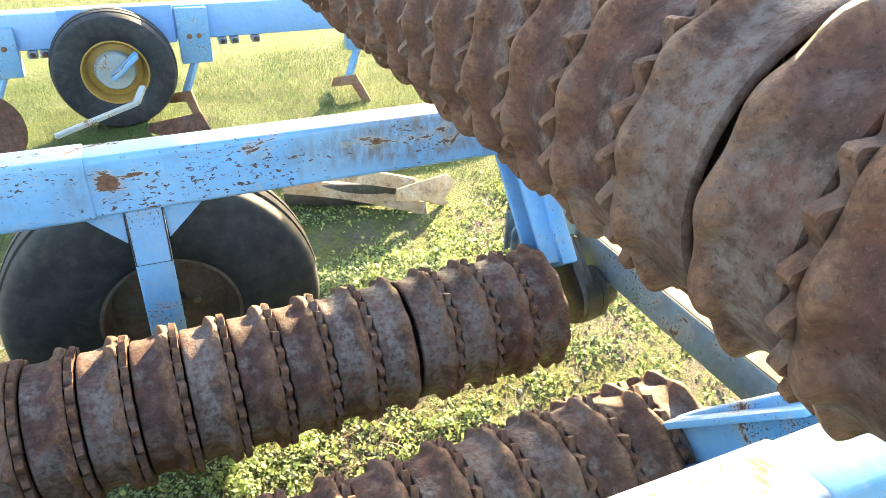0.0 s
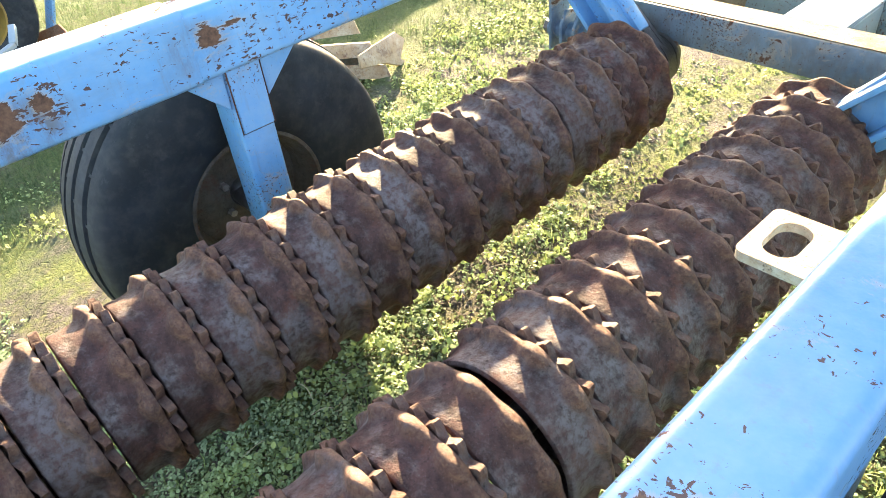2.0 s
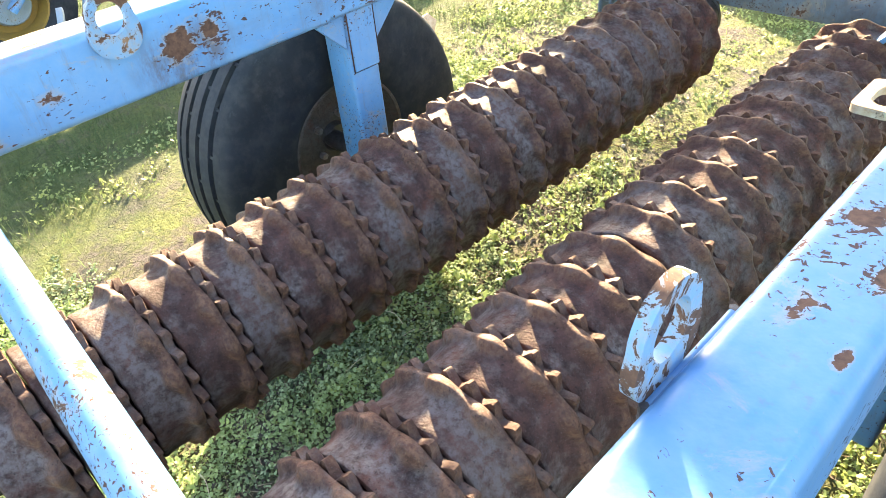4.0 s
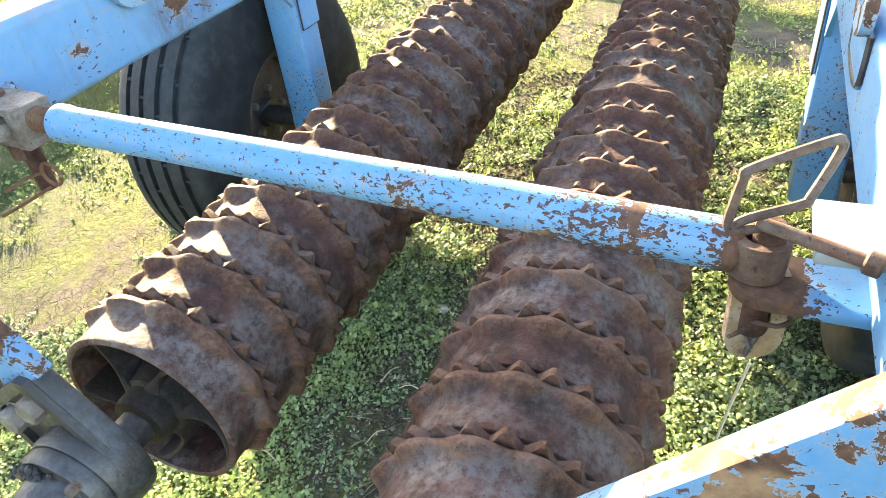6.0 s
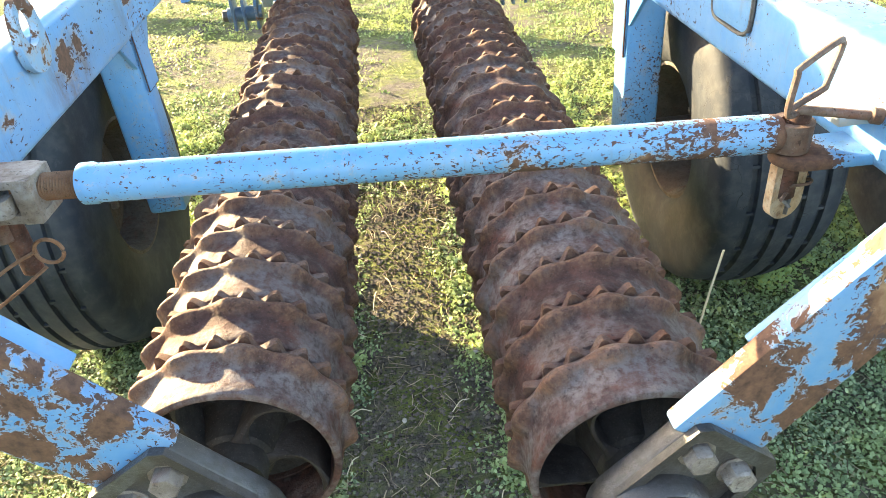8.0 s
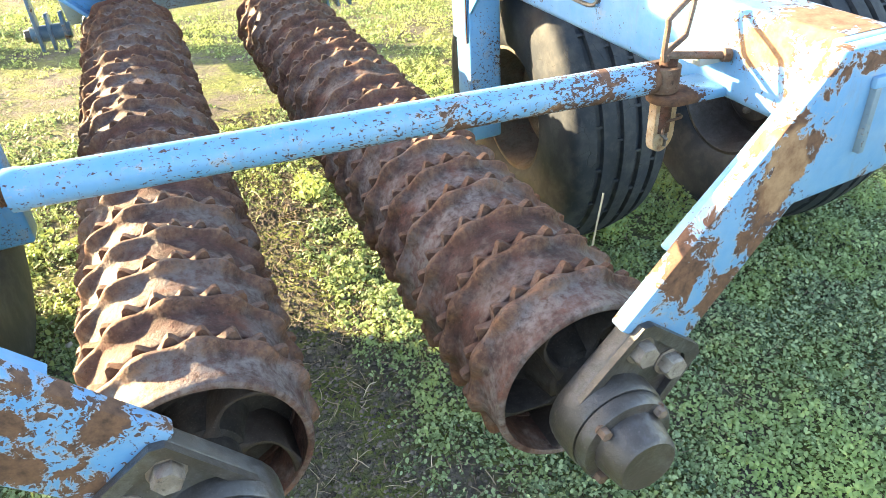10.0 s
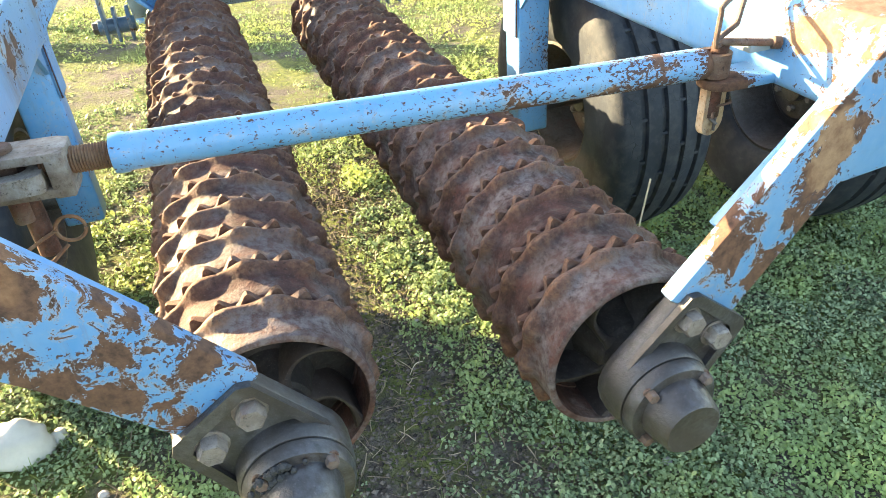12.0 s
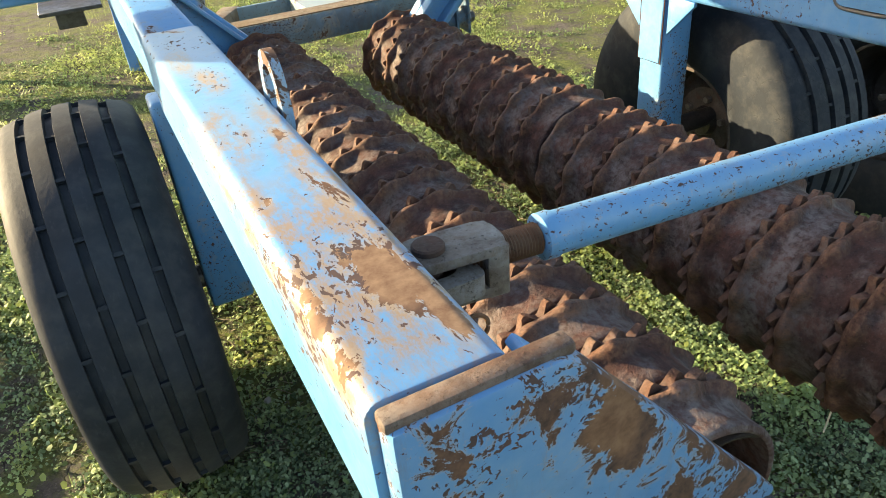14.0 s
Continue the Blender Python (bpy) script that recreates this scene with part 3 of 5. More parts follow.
def spoke_mesh():
    """Curved cast rib from the boss out to the rim, thicker at both ends."""
    bm = bmesh.new()
    rows = []
    for k in range(9):
        u = k / 8
        r = 0.046 + 0.101 * u
        turn = 0.55 * u ** 1.6
        half = 0.0048 + 0.010 * (2 * u - 1) ** 4
        front = 0.006 + 0.016 * math.sin(math.pi * u)
        row = []
        for x, y in ((-half, 0.098), (-half, front + 0.004), (-half * 0.5, front), (half * 0.5, front), (half, front + 0.004), (half, 0.098)):
            row.append(bm.verts.new((r * math.sin(turn) + x * math.cos(turn), y, r * math.cos(turn) - x * math.sin(turn))))
        rows.append(row)
    for a, b in zip(rows, rows[1:]):
        for i in range(6):
            bm.faces.new((a[i], a[(i + 1) % 6], b[(i + 1) % 6], b[i]))
    bm.faces.new(rows[0])
    bm.faces.new(rows[-1][::-1])
    bmesh.ops.recalc_face_normals(bm, faces=bm.faces)
    return bm


def build_roller(name, m, count, gap_after, label, seed, gap=0.024):
    """A roller with its front end at local y = 0 and its axis along local y."""
    rng = random.Random(seed)
    root = thing(name, (0, 0, 0), label, "land roller", "ring rollers")
    root.matrix_basis = m
    y, first, star = 0.0, None, None
    for k in range(count):
        mm = Matrix.Translation((0, y, 0)) @ Matrix.Rotation(rng.uniform(0, 6.28), 4, "Y")
        if first is None:
            first = part("ring", wide_ring_mesh(), RUST, root, m=mm)
        else:
            again("ring", first, root, mm)
        y += RING_W
        if k == count - 1:
            break
        if k == gap_after:
            y += gap
            continue
        mm = Matrix.Translation((0, y - 0.001, 0)) @ Matrix.Rotation(rng.uniform(0, 6.28), 4, "Y")
        if star is None:
            star = part("toothed_ring", tooth_ring_mesh(), RUST_TOOTH, root, m=mm)
        else:
            again("toothed_ring", star, root, mm)
        y += PITCH - RING_W
    h = part("hub", hub_mesh(), HUB_IRON, root, "black greasy spoked hub")
    back = again("hub", h, root, Matrix.Translation((0, y, 0)) @ Matrix.Rotation(math.pi, 4, "Z"))
    sp = None
    for hub in (h, back):
        for k in range(5):
            mm = pose(0, 0, 0, 0, 72 * k + 20, 0)
            if sp is None:
                sp = part("spoke", spoke_mesh(), HUB_IRON, hub, m=mm)
            else:
                again("spoke", sp, hub, mm)
    bm = bmesh.new()
    rod(bm, (0, -0.085, 0), (0, y + 0.06, 0), 0.03, 24)
    part("shaft", bm, IRON, root)
    return root, y


LEFT_X, RIGHT_X = -0.286, 0.301
LEFT_Z, RIGHT_Z = 0.548, 0.531
build_roller("ring_roller", pose(LEFT_X, 0.047, LEFT_Z, 1.17), 20, 15, "rusty brown cast-iron ring roller hung under blue beams", 11, 0.017)
build_roller("ring_roller", pose(RIGHT_X, -0.037, RIGHT_Z, 0.8, 0, 0.5), 21, 9, "rusty ring roller with wavy rings and a wider gap", 12)
# folded-up wing with its roller across the machine
WING_Y, WING_Z = 1.825, 1.485
build_roller("ring_roller", pose(1.684, WING_Y, WING_Z, 0, 0, 90), 30, 8, "rusty ring roller folded up above the beams", 13)
# Frame is unseen: added to carry the folded roller and cast shade.
wing = thing("folded_wing", (0.2, 2.4, 1.05), "unseen blue wing frame added behind the cross beam", "farm machine")
bm = bmesh.new()
box(bm, (-2.15, 0.078, -0.11), (1.58, 0.18, 0.09), 0.010, 3)
part("added_wing_beam", bm, BLUE, wing)
bm = bmesh.new()
m = Matrix.Translation((1.53, 0, 0)) @ Matrix(((0, 0, 1, 0), (1, 0, 0, 0), (0, 1, 0, 0), (0, 0, 0, 1)))
prism(bm, [(0.17, -0.02), (0.17, 0.10), (-0.50, 0.52), (-0.62, 0.50), (-0.64, 0.39), (0.06, -0.02)], 0.04, m, 0.004)
part("end_plate", bm, BLUE, wing)
bm = bmesh.new()
bar(bm, (-2.06, 0.128, 0.04), (-1.865, -0.575, 0.435), 0.05, 0.10, 0.006)
part("outer_arm", bm, BLUE, wing)


# ---- main frame of the packer ----
machine = thing("packer_frame", (0, 0, 0), "faded blue steel packer frame with flaked rusty paint", "farm machine")


def beam_z(side, y):
    return 1.062 + 0.007 * y if side < 0 else 1.045


BEAM_H = 0.152


def side_beam(x0, x1, y0, y1, mat, label, r=0.020, drop=0.0, deep=0.0):
    """Square tube with rounded edges along y."""
    xc, z0, z1 = (x0 + x1) / 2, beam_z(x0, y0) - drop, beam_z(x0, y1) - drop
    h = BEAM_H + deep - 2 * drop
    length = y1 - y0
    bm = bmesh.new()
    prism(bm, rounded((x0 - x1) / 2, -h, (x1 - x0) / 2, 0.0, r, 5), length, Matrix.Translation((xc, (y0 + y1) / 2, (z0 + z1) / 2)) @ Matrix(((1, 0, 0, 0), (0, 0, -1, 0), (0, 1, (z0 - z1) / length, 0), (0, 0, 0, 1))), 0.0025)
    return part("side_beam", bm, mat, machine, label)


side_beam(-0.724, -0.608, -0.035, 1.110, BLUE_LEFT, "blue sleeve of the side beam with rust streaks", 0.016, -0.002, 0.009)
side_beam(-0.719, -0.612, 1.06, 2.345, BLUE_LEFT, "blue side beam with rust streaks", 0.015, 0.002, 0.009)
side_beam(0.640, 0.762, -0.060, 1.97, BLUE_RIGHT, "blue side beam with flaked patches")
bm = bmesh.new()
zs = beam_z(-1, 1.11)
wire(bm, [(x - 0.6655, 1.111, z + zs - 0.003) for x, z in rounded(-0.0535, -0.156, 0.0535, 0.001, 0.015, 4)], 0.0022, 6)
part("weld_seam", bm, BLUE, machine)
# cross beam at the far end
bm = bmesh.new()
bar(bm, (-0.745, 2.41, 1.034), (0.76, 2.41, 1.034), 0.12, 0.155, 0.015, segs=3)
part("cross_beam", bm, BLUE_CROSS, machine)
bm = bmesh.new()
bar(bm, (0.703, 1.97, 0.968), (0.703, 2.348, 0.968), 0.115, 0.14, 0.012)
part("beam_joint", bm, BLUE, machine)


bm = bmesh.new()
box(bm, (0.634, 0.492, 0.962), (0.6415, 0.642, 1.030), 0.003, 2)
part("patch_plate", bm, BLUE_RIGHT, machine, "welded patch plate")
bm = bmesh.new()
wire(bm, smooth_path([(0.637, 0.643, 1.030), (0.637, 0.644, 0.985), (0.637, 0.632, 0.963), (0.637, 0.600, 0.958), (0.637, 0.530, 0.958), (0.637, 0.500, 0.966), (0.637, 0.490, 0.985), (0.637, 0.490, 1.030)], 4), 0.0048, 6)
part("weld_seam", bm, IRON, machine, "rusty weld seam")


def leg(side, xin, y0, y1, zf):
    """Wheel leg under a side beam with cover plate and gussets. xin: inner face."""
    zt = beam_z(side, (y0 + y1) / 2) - BEAM_H
    bm = bmesh.new()
    xa, xb = xin + side * 0.006, xin + side * 0.11
    box(bm, (min(xa, xb), y0, 0.385), (max(xa, xb), y1, zt), 0.010, 3)
    lg = part("leg", bm, BLUE_WORN, machine)
    bm = bmesh.new()
    box(bm, (min(xin - side * 0.004, xa), y0 + 0.004, zf), (max(xin - side * 0.004, xa), y1 - 0.004, zt + 0.06), 0.003, 1)
    part("cover_plate", bm, BLUE, lg)
    bm = bmesh.new()
    xw = xin - side * 0.001
    wire(bm, [(xw, y0 + 0.003, zt + 0.05), (xw, y0 + 0.003, zf), (xw, y1 - 0.003, zf), (xw, y1 - 0.003, zt + 0.05)], 0.0020, 6)
    part("weld_seam", bm, RUST_DARK, lg, "rusty weld seam")
    for s, ye in ((-1, y0), (1, y1)):
        bm = bmesh.new()
        m = Matrix.Translation((xin + side * 0.012, ye, zt + 0.002)) @ Matrix(((0, 0, 1, 0), (1, 0, 0, 0), (0, 1, 0, 0), (0, 0, 0, 1)))
        prism(bm, [(0, 0.0), (s * 0.100, 0.0), (s * 0.100, -0.012), (s * 0.004, -0.105)], 0.012, m, 0.002)
        part("gusset", bm, BLUE, lg)
    # axle stub
    bm = bmesh.new()
    yc = (y0 + y1) / 2
    rod(bm, (xin + side * 0.10, yc, 0.46), (xin + side * 0.30, yc, 0.46), 0.03)
    part("axle_stub", bm, IRON, lg)
    return lg


leg(-1, -0.633, 1.170, 1.264, 0.750)
leg(1, 0.640, 1.150, 1.250, 0.705)


def arm(pts_top, pts_low, y, thick, name, mat, label=""):
    """Flat sloping arm in the x-z plane: outline given by its upper and lower edges."""
    bm = bmesh.new()
    pts = list(pts_top) + list(pts_low)[::-1]
    m = Matrix.Translation((0, y, 0)) @ Matrix(((1, 0, 0, 0), (0, 0, -1, 0), (0, 1, 0, 0), (0, 0, 0, 1)))
    prism(bm, pts, thick, m, 0.006)
    return part(name, bm, mat, machine, label)


def bearing(cx, cz, y, out, a, parent_label):
    """Bearing housing at the lower end of an arm. out: -1 or +1 along y. a: unit vector in x-z up the arm."""
    root = thing("bearing_housing", (cx, y, cz), parent_label, "bearing", "roller bearings")
    ax, az = a
    px, pz = az, -ax                      # across the arm
    bm = bmesh.new()
    pts = []
    for k in range(13):                   # lower round end
        t = math.pi * k / 12
        c, s = math.cos(t), -math.sin(t)
        pts.append((0.083 * (px * c + ax * s), 0.083 * (pz * c + az * s)))
    w, l = 0.072, 0.168
    pts += [(-w * px + l * 0.93 * ax, -w * pz + l * 0.93 * az), (-w * 0.8 * px + l * ax, -w * 0.8 * pz + l * az),
            (w * 0.8 * px + l * ax, w * 0.8 * pz + l * az), (w * px + l * 0.93 * ax, w * pz + l * 0.93 * az)]
    m = Matrix(((1, 0, 0, 0), (0, 0, -1, 0), (0, 1, 0, 0), (0, 0, 0, 1)))
    prism(bm, pts, 0.034, m, 0.005)
    plate = part("flange_plate", bm, IRON, root)
    mx, mz = 0.05 * ax, 0.05 * az
    inset = [(mx + (x - mx) * 0.79, mz + (z - mz) * 0.85) for x, z in pts]
    bm = bmesh.new()
    holed(bm, pts, inset, 0.012, Matrix.Translation((0, out * 0.022, 0)) @ m)
    part("raised_rim", bm, IRON, plate)
    o = out
    bm = bmesh.new()
    m = Matrix(((1, 0, 0, 0), (0, 0, o, 0), (0, -o, 0, 0), (0, 0, 0, 1)))
    spin(bm, [(0.084, 0.0), (0.0825, 0.044), (0.079, 0.049), (0.0755, 0.0495), (0.0755, 0.0525), (0.0785, 0.053), (0.0780, 0.070), (0.074, 0.075), (0.03, 0.076)], 40, m)
    body = part("housing", bm, IRON, root)
    bm = bmesh.new()
    spin(bm, [(0.058, 0.074), (0.057, 0.084), (0.050, 0.120), (0.045, 0.125), (0.02, 0.122), (0.004, 0.122)], 36, m)
    part("cap", bm, IRON, body)
    for k in range(4):
        t = radians(45 + 90 * k)
        x, z = 0.067 * math.cos(t), 0.067 * math.sin(t)
        bm = bmesh.new()
        hexbolt(bm, (x, o * 0.073, z), (x, o * 0.087, z), 0.0095)
        part("screw", bm, RUST_ROD, body, "rusty screw")
    for s in (-1, 1):
        x, z = 0.122 * ax + s * 0.036 * px, 0.122 * az + s * 0.036 * pz
        bm = bmesh.new()
        hexbolt(bm, (x, o * 0.018, z), (x, o * 0.040, z), 0.0205)
        part("bolt", bm, BOLT, root, "scuffed zinc hexagon bolt")
    return root


UL = Vector((-0.565, 0.825)).normalized()
UR = Vector((0.63, 0.777)).normalized()
NEAR_L, NEAR_R = -0.040, -0.080
# near arms
arm([(-0.716, 1.058), (-0.578, 1.060), (-0.560, 1.046), (-0.294, 0.735)], [(-0.716, 0.912), (-0.66, 0.912), (-0.540, 0.805), (-0.400, 0.658)], NEAR_L - 0.009, 0.032, "near_arm", BLUE_FLAKED, "sloping arm with blue paint flaked to brown rust")
bm = bmesh.new()
bar(bm, (-0.718, NEAR_L - 0.010, 1.0595), (-0.566, NEAR_L - 0.010, 1.0605), 0.019, 0.012, 0.004)
part("edge_bar", bm, RUST_ROD, machine, "rusted strip along the beam end")
arm([(0.830, 1.046), (0.615, 1.043), (0.590, 1.014), (0.308, 0.690)], [(0.830, 0.850), (0.73, 0.838), (0.585, 0.825), (0.420, 0.615)], NEAR_R - 0.009, 0.032, "near_arm", BLUE_BARE, "sloping arm with blue paint flaked to brown rust")
bm = bmesh.new()
box(bm, (0.640, NEAR_R + 0.005, 0.90), (0.766, -0.055, 1.0435), 0.004)
part("beam_end", bm, BLUE_WORN, machine)
# flat bars along the upper edges of the near arms
bm = bmesh.new()
bar(bm, (0.424, -0.052, 0.758), (0.636, -0.052, 0.979), 0.045, 0.012, 0.003, up=(-0.72, 0, 0.69))
part("edge_bar", bm, BLUE, machine)
bm = bmesh.new()
bar(bm, (-0.581, -0.010, 1.026), (-0.409, -0.010, 0.826), 0.050, 0.012, 0.003, up=(0.76, 0, 0.65))
part("edge_bar", bm, BLUE, machine)
# raised strip and slot on the outer end plate
bm = bmesh.new()
bar(bm, (0.680, NEAR_R - 0.028, 0.985), (0.681, NEAR_R - 0.028, 0.888), 0.011, 0.014, 0.002, up=(0, -1, 0))
part("strip", bm, BLUE_GREY, machine)
bm = bmesh.new()
box(bm, (0.672, NEAR_R - 0.034, 0.984), (0.725, NEAR_R - 0.024, 1.000), 0.002)
part("strip_bracket", bm, BLUE_WORN, machine)
left_bearing = bearing(LEFT_X + 0.007, LEFT_Z + 0.018, NEAR_L - 0.011, -1, UL, "black greasy bearing housing bolted to the arm")
bm = bmesh.new()
rng = random.Random(5)
for k in range(60):
    t = rng.gauss(2.05, 0.22)
    r = rng.uniform(0.050, 0.076)
    bmesh.ops.create_icosphere(bm, subdivisions=1, radius=rng.uniform(0.003, 0.007), matrix=Matrix.Translation((r * math.cos(t), -0.077 - rng.uniform(0, 0.008), r * math.sin(t))))
part("grease_lump", bm, GREASE, left_bearing, "crumbs of dried black grease")
bearing(RIGHT_X - 0.008, RIGHT_Z, NEAR_R - 0.011, -1, UR, "black greasy bearing housing bolted to the arm")
# far arms
FAR_L, FAR_R = 2.285, 2.185
arm([(-0.70, 1.00), (-0.545, 1.00), (-0.275, 0.72)], [(-0.70, 0.90), (-0.640, 0.90), (-0.375, 0.64)], FAR_L, 0.05, "far_arm", BLUE_WORN)
arm([(0.72, 1.02), (0.58, 1.02), (0.305, 0.70)], [(0.74, 0.90), (0.69, 0.88), (0.425, 0.62)], FAR_R, 0.05, "far_arm", BLUE_WORN)
for x0, x1, yy in ((-0.57, -0.30, FAR_L), (0.60, 0.33, FAR_R)):
    for dz in (0.0, 0.11):
        bm = bmesh.new()
        sgn = -1 if x0 < 0 else 1
        bar(bm, (x0 + sgn * dz * 0.62, yy - 0.045, 0.995 - dz * 0.55), (x1 + sgn * dz * 0.62, yy - 0.045, 0.715 - dz * 0.55), 0.06, 0.014, 0.003, up=(-sgn * 0.72, 0, 0.69))
        part("edge_bar", bm, BLUE, machine)
bearing(LEFT_X, LEFT_Z + 0.047, FAR_L + 0.03, 1, Vector((-0.70, 0.71)), "greasy bearing housing at the far roller end")
bearing(RIGHT_X - 0.02, RIGHT_Z + 0.03, FAR_R + 0.03, 1, Vector((0.66, 0.75)), "greasy bearing housing at the far roller end")
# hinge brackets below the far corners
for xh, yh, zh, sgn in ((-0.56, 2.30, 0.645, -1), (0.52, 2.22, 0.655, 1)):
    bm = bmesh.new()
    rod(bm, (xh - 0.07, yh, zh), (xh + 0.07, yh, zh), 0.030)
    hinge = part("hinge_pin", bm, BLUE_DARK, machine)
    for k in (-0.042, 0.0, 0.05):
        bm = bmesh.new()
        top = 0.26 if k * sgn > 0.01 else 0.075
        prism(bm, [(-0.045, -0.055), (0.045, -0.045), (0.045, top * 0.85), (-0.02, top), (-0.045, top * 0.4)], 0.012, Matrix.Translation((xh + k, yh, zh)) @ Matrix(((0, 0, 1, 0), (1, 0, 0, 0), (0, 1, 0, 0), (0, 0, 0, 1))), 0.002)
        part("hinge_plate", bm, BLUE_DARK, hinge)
    bm = bmesh.new()
    hexbolt(bm, (xh + sgn * 0.07, yh, zh), (xh + sgn * 0.092, yh, zh), 0.024)
    part("bolt", bm, IRON, hinge)
# low bar between the far arms, with its hanger plates
bm = bmesh.new()
bar(bm, (-0.47, 2.458, 0.690), (0.60, 2.458, 0.690), 0.104, 0.106, 0.006)
part("low_bar", bm, BLUE_GREY, machine, "grimy grey-blue bar")
bm = bmesh.new()
box(bm, (-0.465, 2.409, 0.744), (0.595, 2.507, 0.748), 0.001, 1)
part("bar_cover", bm, TAN_SHADED, machine, "bare tan strip on the low bar")
# draw bar, plate and box end fixed behind the low bar
bm = bmesh.new()
bar(bm, (-0.43, 2.512, 0.690), (-0.235, 2.825, 0.690), 0.075, 0.106, 0.005)
part("draw_bar", bm, TAN_SHADED, machine, "bare tan draw bar")
bm = bmesh.new()
box(bm, (-0.225, 2.775, 0.585), (0.30, 2.790, 0.742), 0.003, 1)
part("rear_plate", bm, BLUE_GREY, machine)
bm = bmesh.new()
for lo, hi in (((0.008, 2.511, 0.730), (0.180, 2.772, 0.742)), ((0.008, 2.511, 0.640), (0.020, 2.772, 0.731)), ((0.168, 2.511, 0.640), (0.180, 2.772, 0.731))):
    box(bm, lo, hi, 0.003, 1)
part("channel", bm, PALE, machine, "pale worn steel channel")
bm = bmesh.new()
wire(bm, [(0.02 + 0.030 * math.cos(t), 2.40, 0.935 + 0.030 * math.sin(t)) for t in np.linspace(0, 6.28, 25)], 0.007, 8)
part("hanging_eye", bm, BLUE_WORN, machine, "small steel eye under the cross beam")
for x in (-0.465, 0.585):
    bm = bmesh.new()
    prism(bm, [(x - 0.075, 0.99), (x + 0.075, 0.99), (x + 0.045, 0.64), (x - 0.035, 0.64)], 0.014, Matrix.Translation((0, 2.392, 0)) @ Matrix(((1, 0, 0, 0), (0, 0, -1, 0), (0, 1, 0, 0), (0, 0, 0, 1))), 0.003)
    part("hanger_plate", bm, PALE, machine)


# ---- wheels ----
def tyre_bm(R, W, bead=0.205):
    """Ribbed implement tyre with tie bars in its grooves, axis along x, centred."""
    bm = bmesh.new()
    prof = [(bead, -W * 0.40), (bead + 0.02, -W * 0.455), (R * 0.70, -W * 0.50), (R * 0.84, -W * 0.495), (R * 0.92, -W * 0.47)]
    ribs, tw, g = 5, W * 0.90, W * 0.030

    def crown(v):
        return R - 0.026 * (2 * v / tw) ** 2

    for k in range(ribs):
        a = -tw / 2 + tw * k / ribs
        b = a + tw / ribs
        if k:
            prof += [(crown(a + g) - 0.013, a + g - 0.002)]
        prof += [(crown(a + g), a + g + (0.001 if k else 0)), (crown((a + b) / 2), (a + b) / 2), (crown(b - g), b - g)]
        if k < ribs - 1:
            prof += [(crown(b - g) - 0.013, b - g + 0.002)]
    prof += [(R * 0.92, W * 0.47), (R * 0.84, W * 0.495), (R * 0.70, W * 0.50), (bead + 0.02, W * 0.455), (bead, W * 0.40)]
    spin(bm, prof, 80, pose(0, 0, 0, 0, 90, 0), True)
    for k in range(1, ribs):
        x = -tw / 2 + tw * k / ribs
        for i in range(22):
            m = pose(0, 0, 0, 360 / 22 * (i + 0.35 * k), 0, 0)
            box(bm, (x - g * 1.2, -0.004, crown(x) - 0.016), (x + g * 1.2, 0.004, crown(x) - 0.004), 0.0, 1, m)
    return bm


def rim_bm(W, bead=0.205, side=-1):
    bm = bmesh.new()
    w = W * 0.40
    prof = [(bead + 0.004, -w), (bead + 0.012, -w + 0.004), (bead - 0.004, -w + 0.012), (bead - 0.022, -w + 0.05), (bead - 0.025, w - 0.05), (bead - 0.004, w - 0.012), (bead + 0.012, w - 0.004), (bead + 0.004, w),
            (bead - 0.01, w), (bead - 0.03, w - 0.05), (bead - 0.035, 0.02), (0.11, 0.03 * side), (0.0, 0.03 * side), (0.0, 0.015 * side), (0.105, 0.015 * side), (bead - 0.04, 0.0), (bead - 0.032, -w + 0.05), (bead - 0.01, -w)]
    prof = [(max(r, 0.001), z) for r, z in prof]
    spin(bm, prof, 48, pose(0, 0, 0, 0, 90, 0), True)
    return bm


def wheel(x, y, R, W, rim_mat, label, face=-1, bead=0.205, spinrot=0.0, rubber=RUBBER):
    root = thing("transport_wheel", (x, y, R - 0.022 + ground_height(x, y)), label, "wheel", "transport wheels")
    root.rotation_euler = (spinrot, 0, 0)
    part("tyre", tyre_bm(R, W, bead), rubber, root)
    rim = part("rim", rim_bm(W, bead, face), rim_mat, root)
    bm = bmesh.new()
    rod(bm, (face * 0.0, 0, 0), (face * 0.055, 0, 0), 0.055, 24, 0.045)
    part("hub", bm, IRON, rim)
    for k in range(5):
        t = 2 * math.pi * k / 5
        bm = bmesh.new()
        hexbolt(bm, (face * 0.028, 0.075 * math.cos(t), 0.075 * math.sin(t)), (face * 0.048, 0.075 * math.cos(t), 0.075 * math.sin(t)), 0.012)
        part("wheel_nut", bm, BOLT, rim)
    return root


wheel(-0.912, 1.235, 0.468, 0.30, RIM, "ribbed black tyre on a dark rim beside the beam", 1)
wheel(0.950, 1.215, 0.468, 0.34, RIM, "ribbed black tyre with a cracked sidewall", -1, spinrot=0.4, rubber=RUBBER_CRACKED)
wheel(1.66, 1.00, 0.455, 0.36, IRON, "dusty black ribbed tyre farther out", -1, spinrot=0.9)


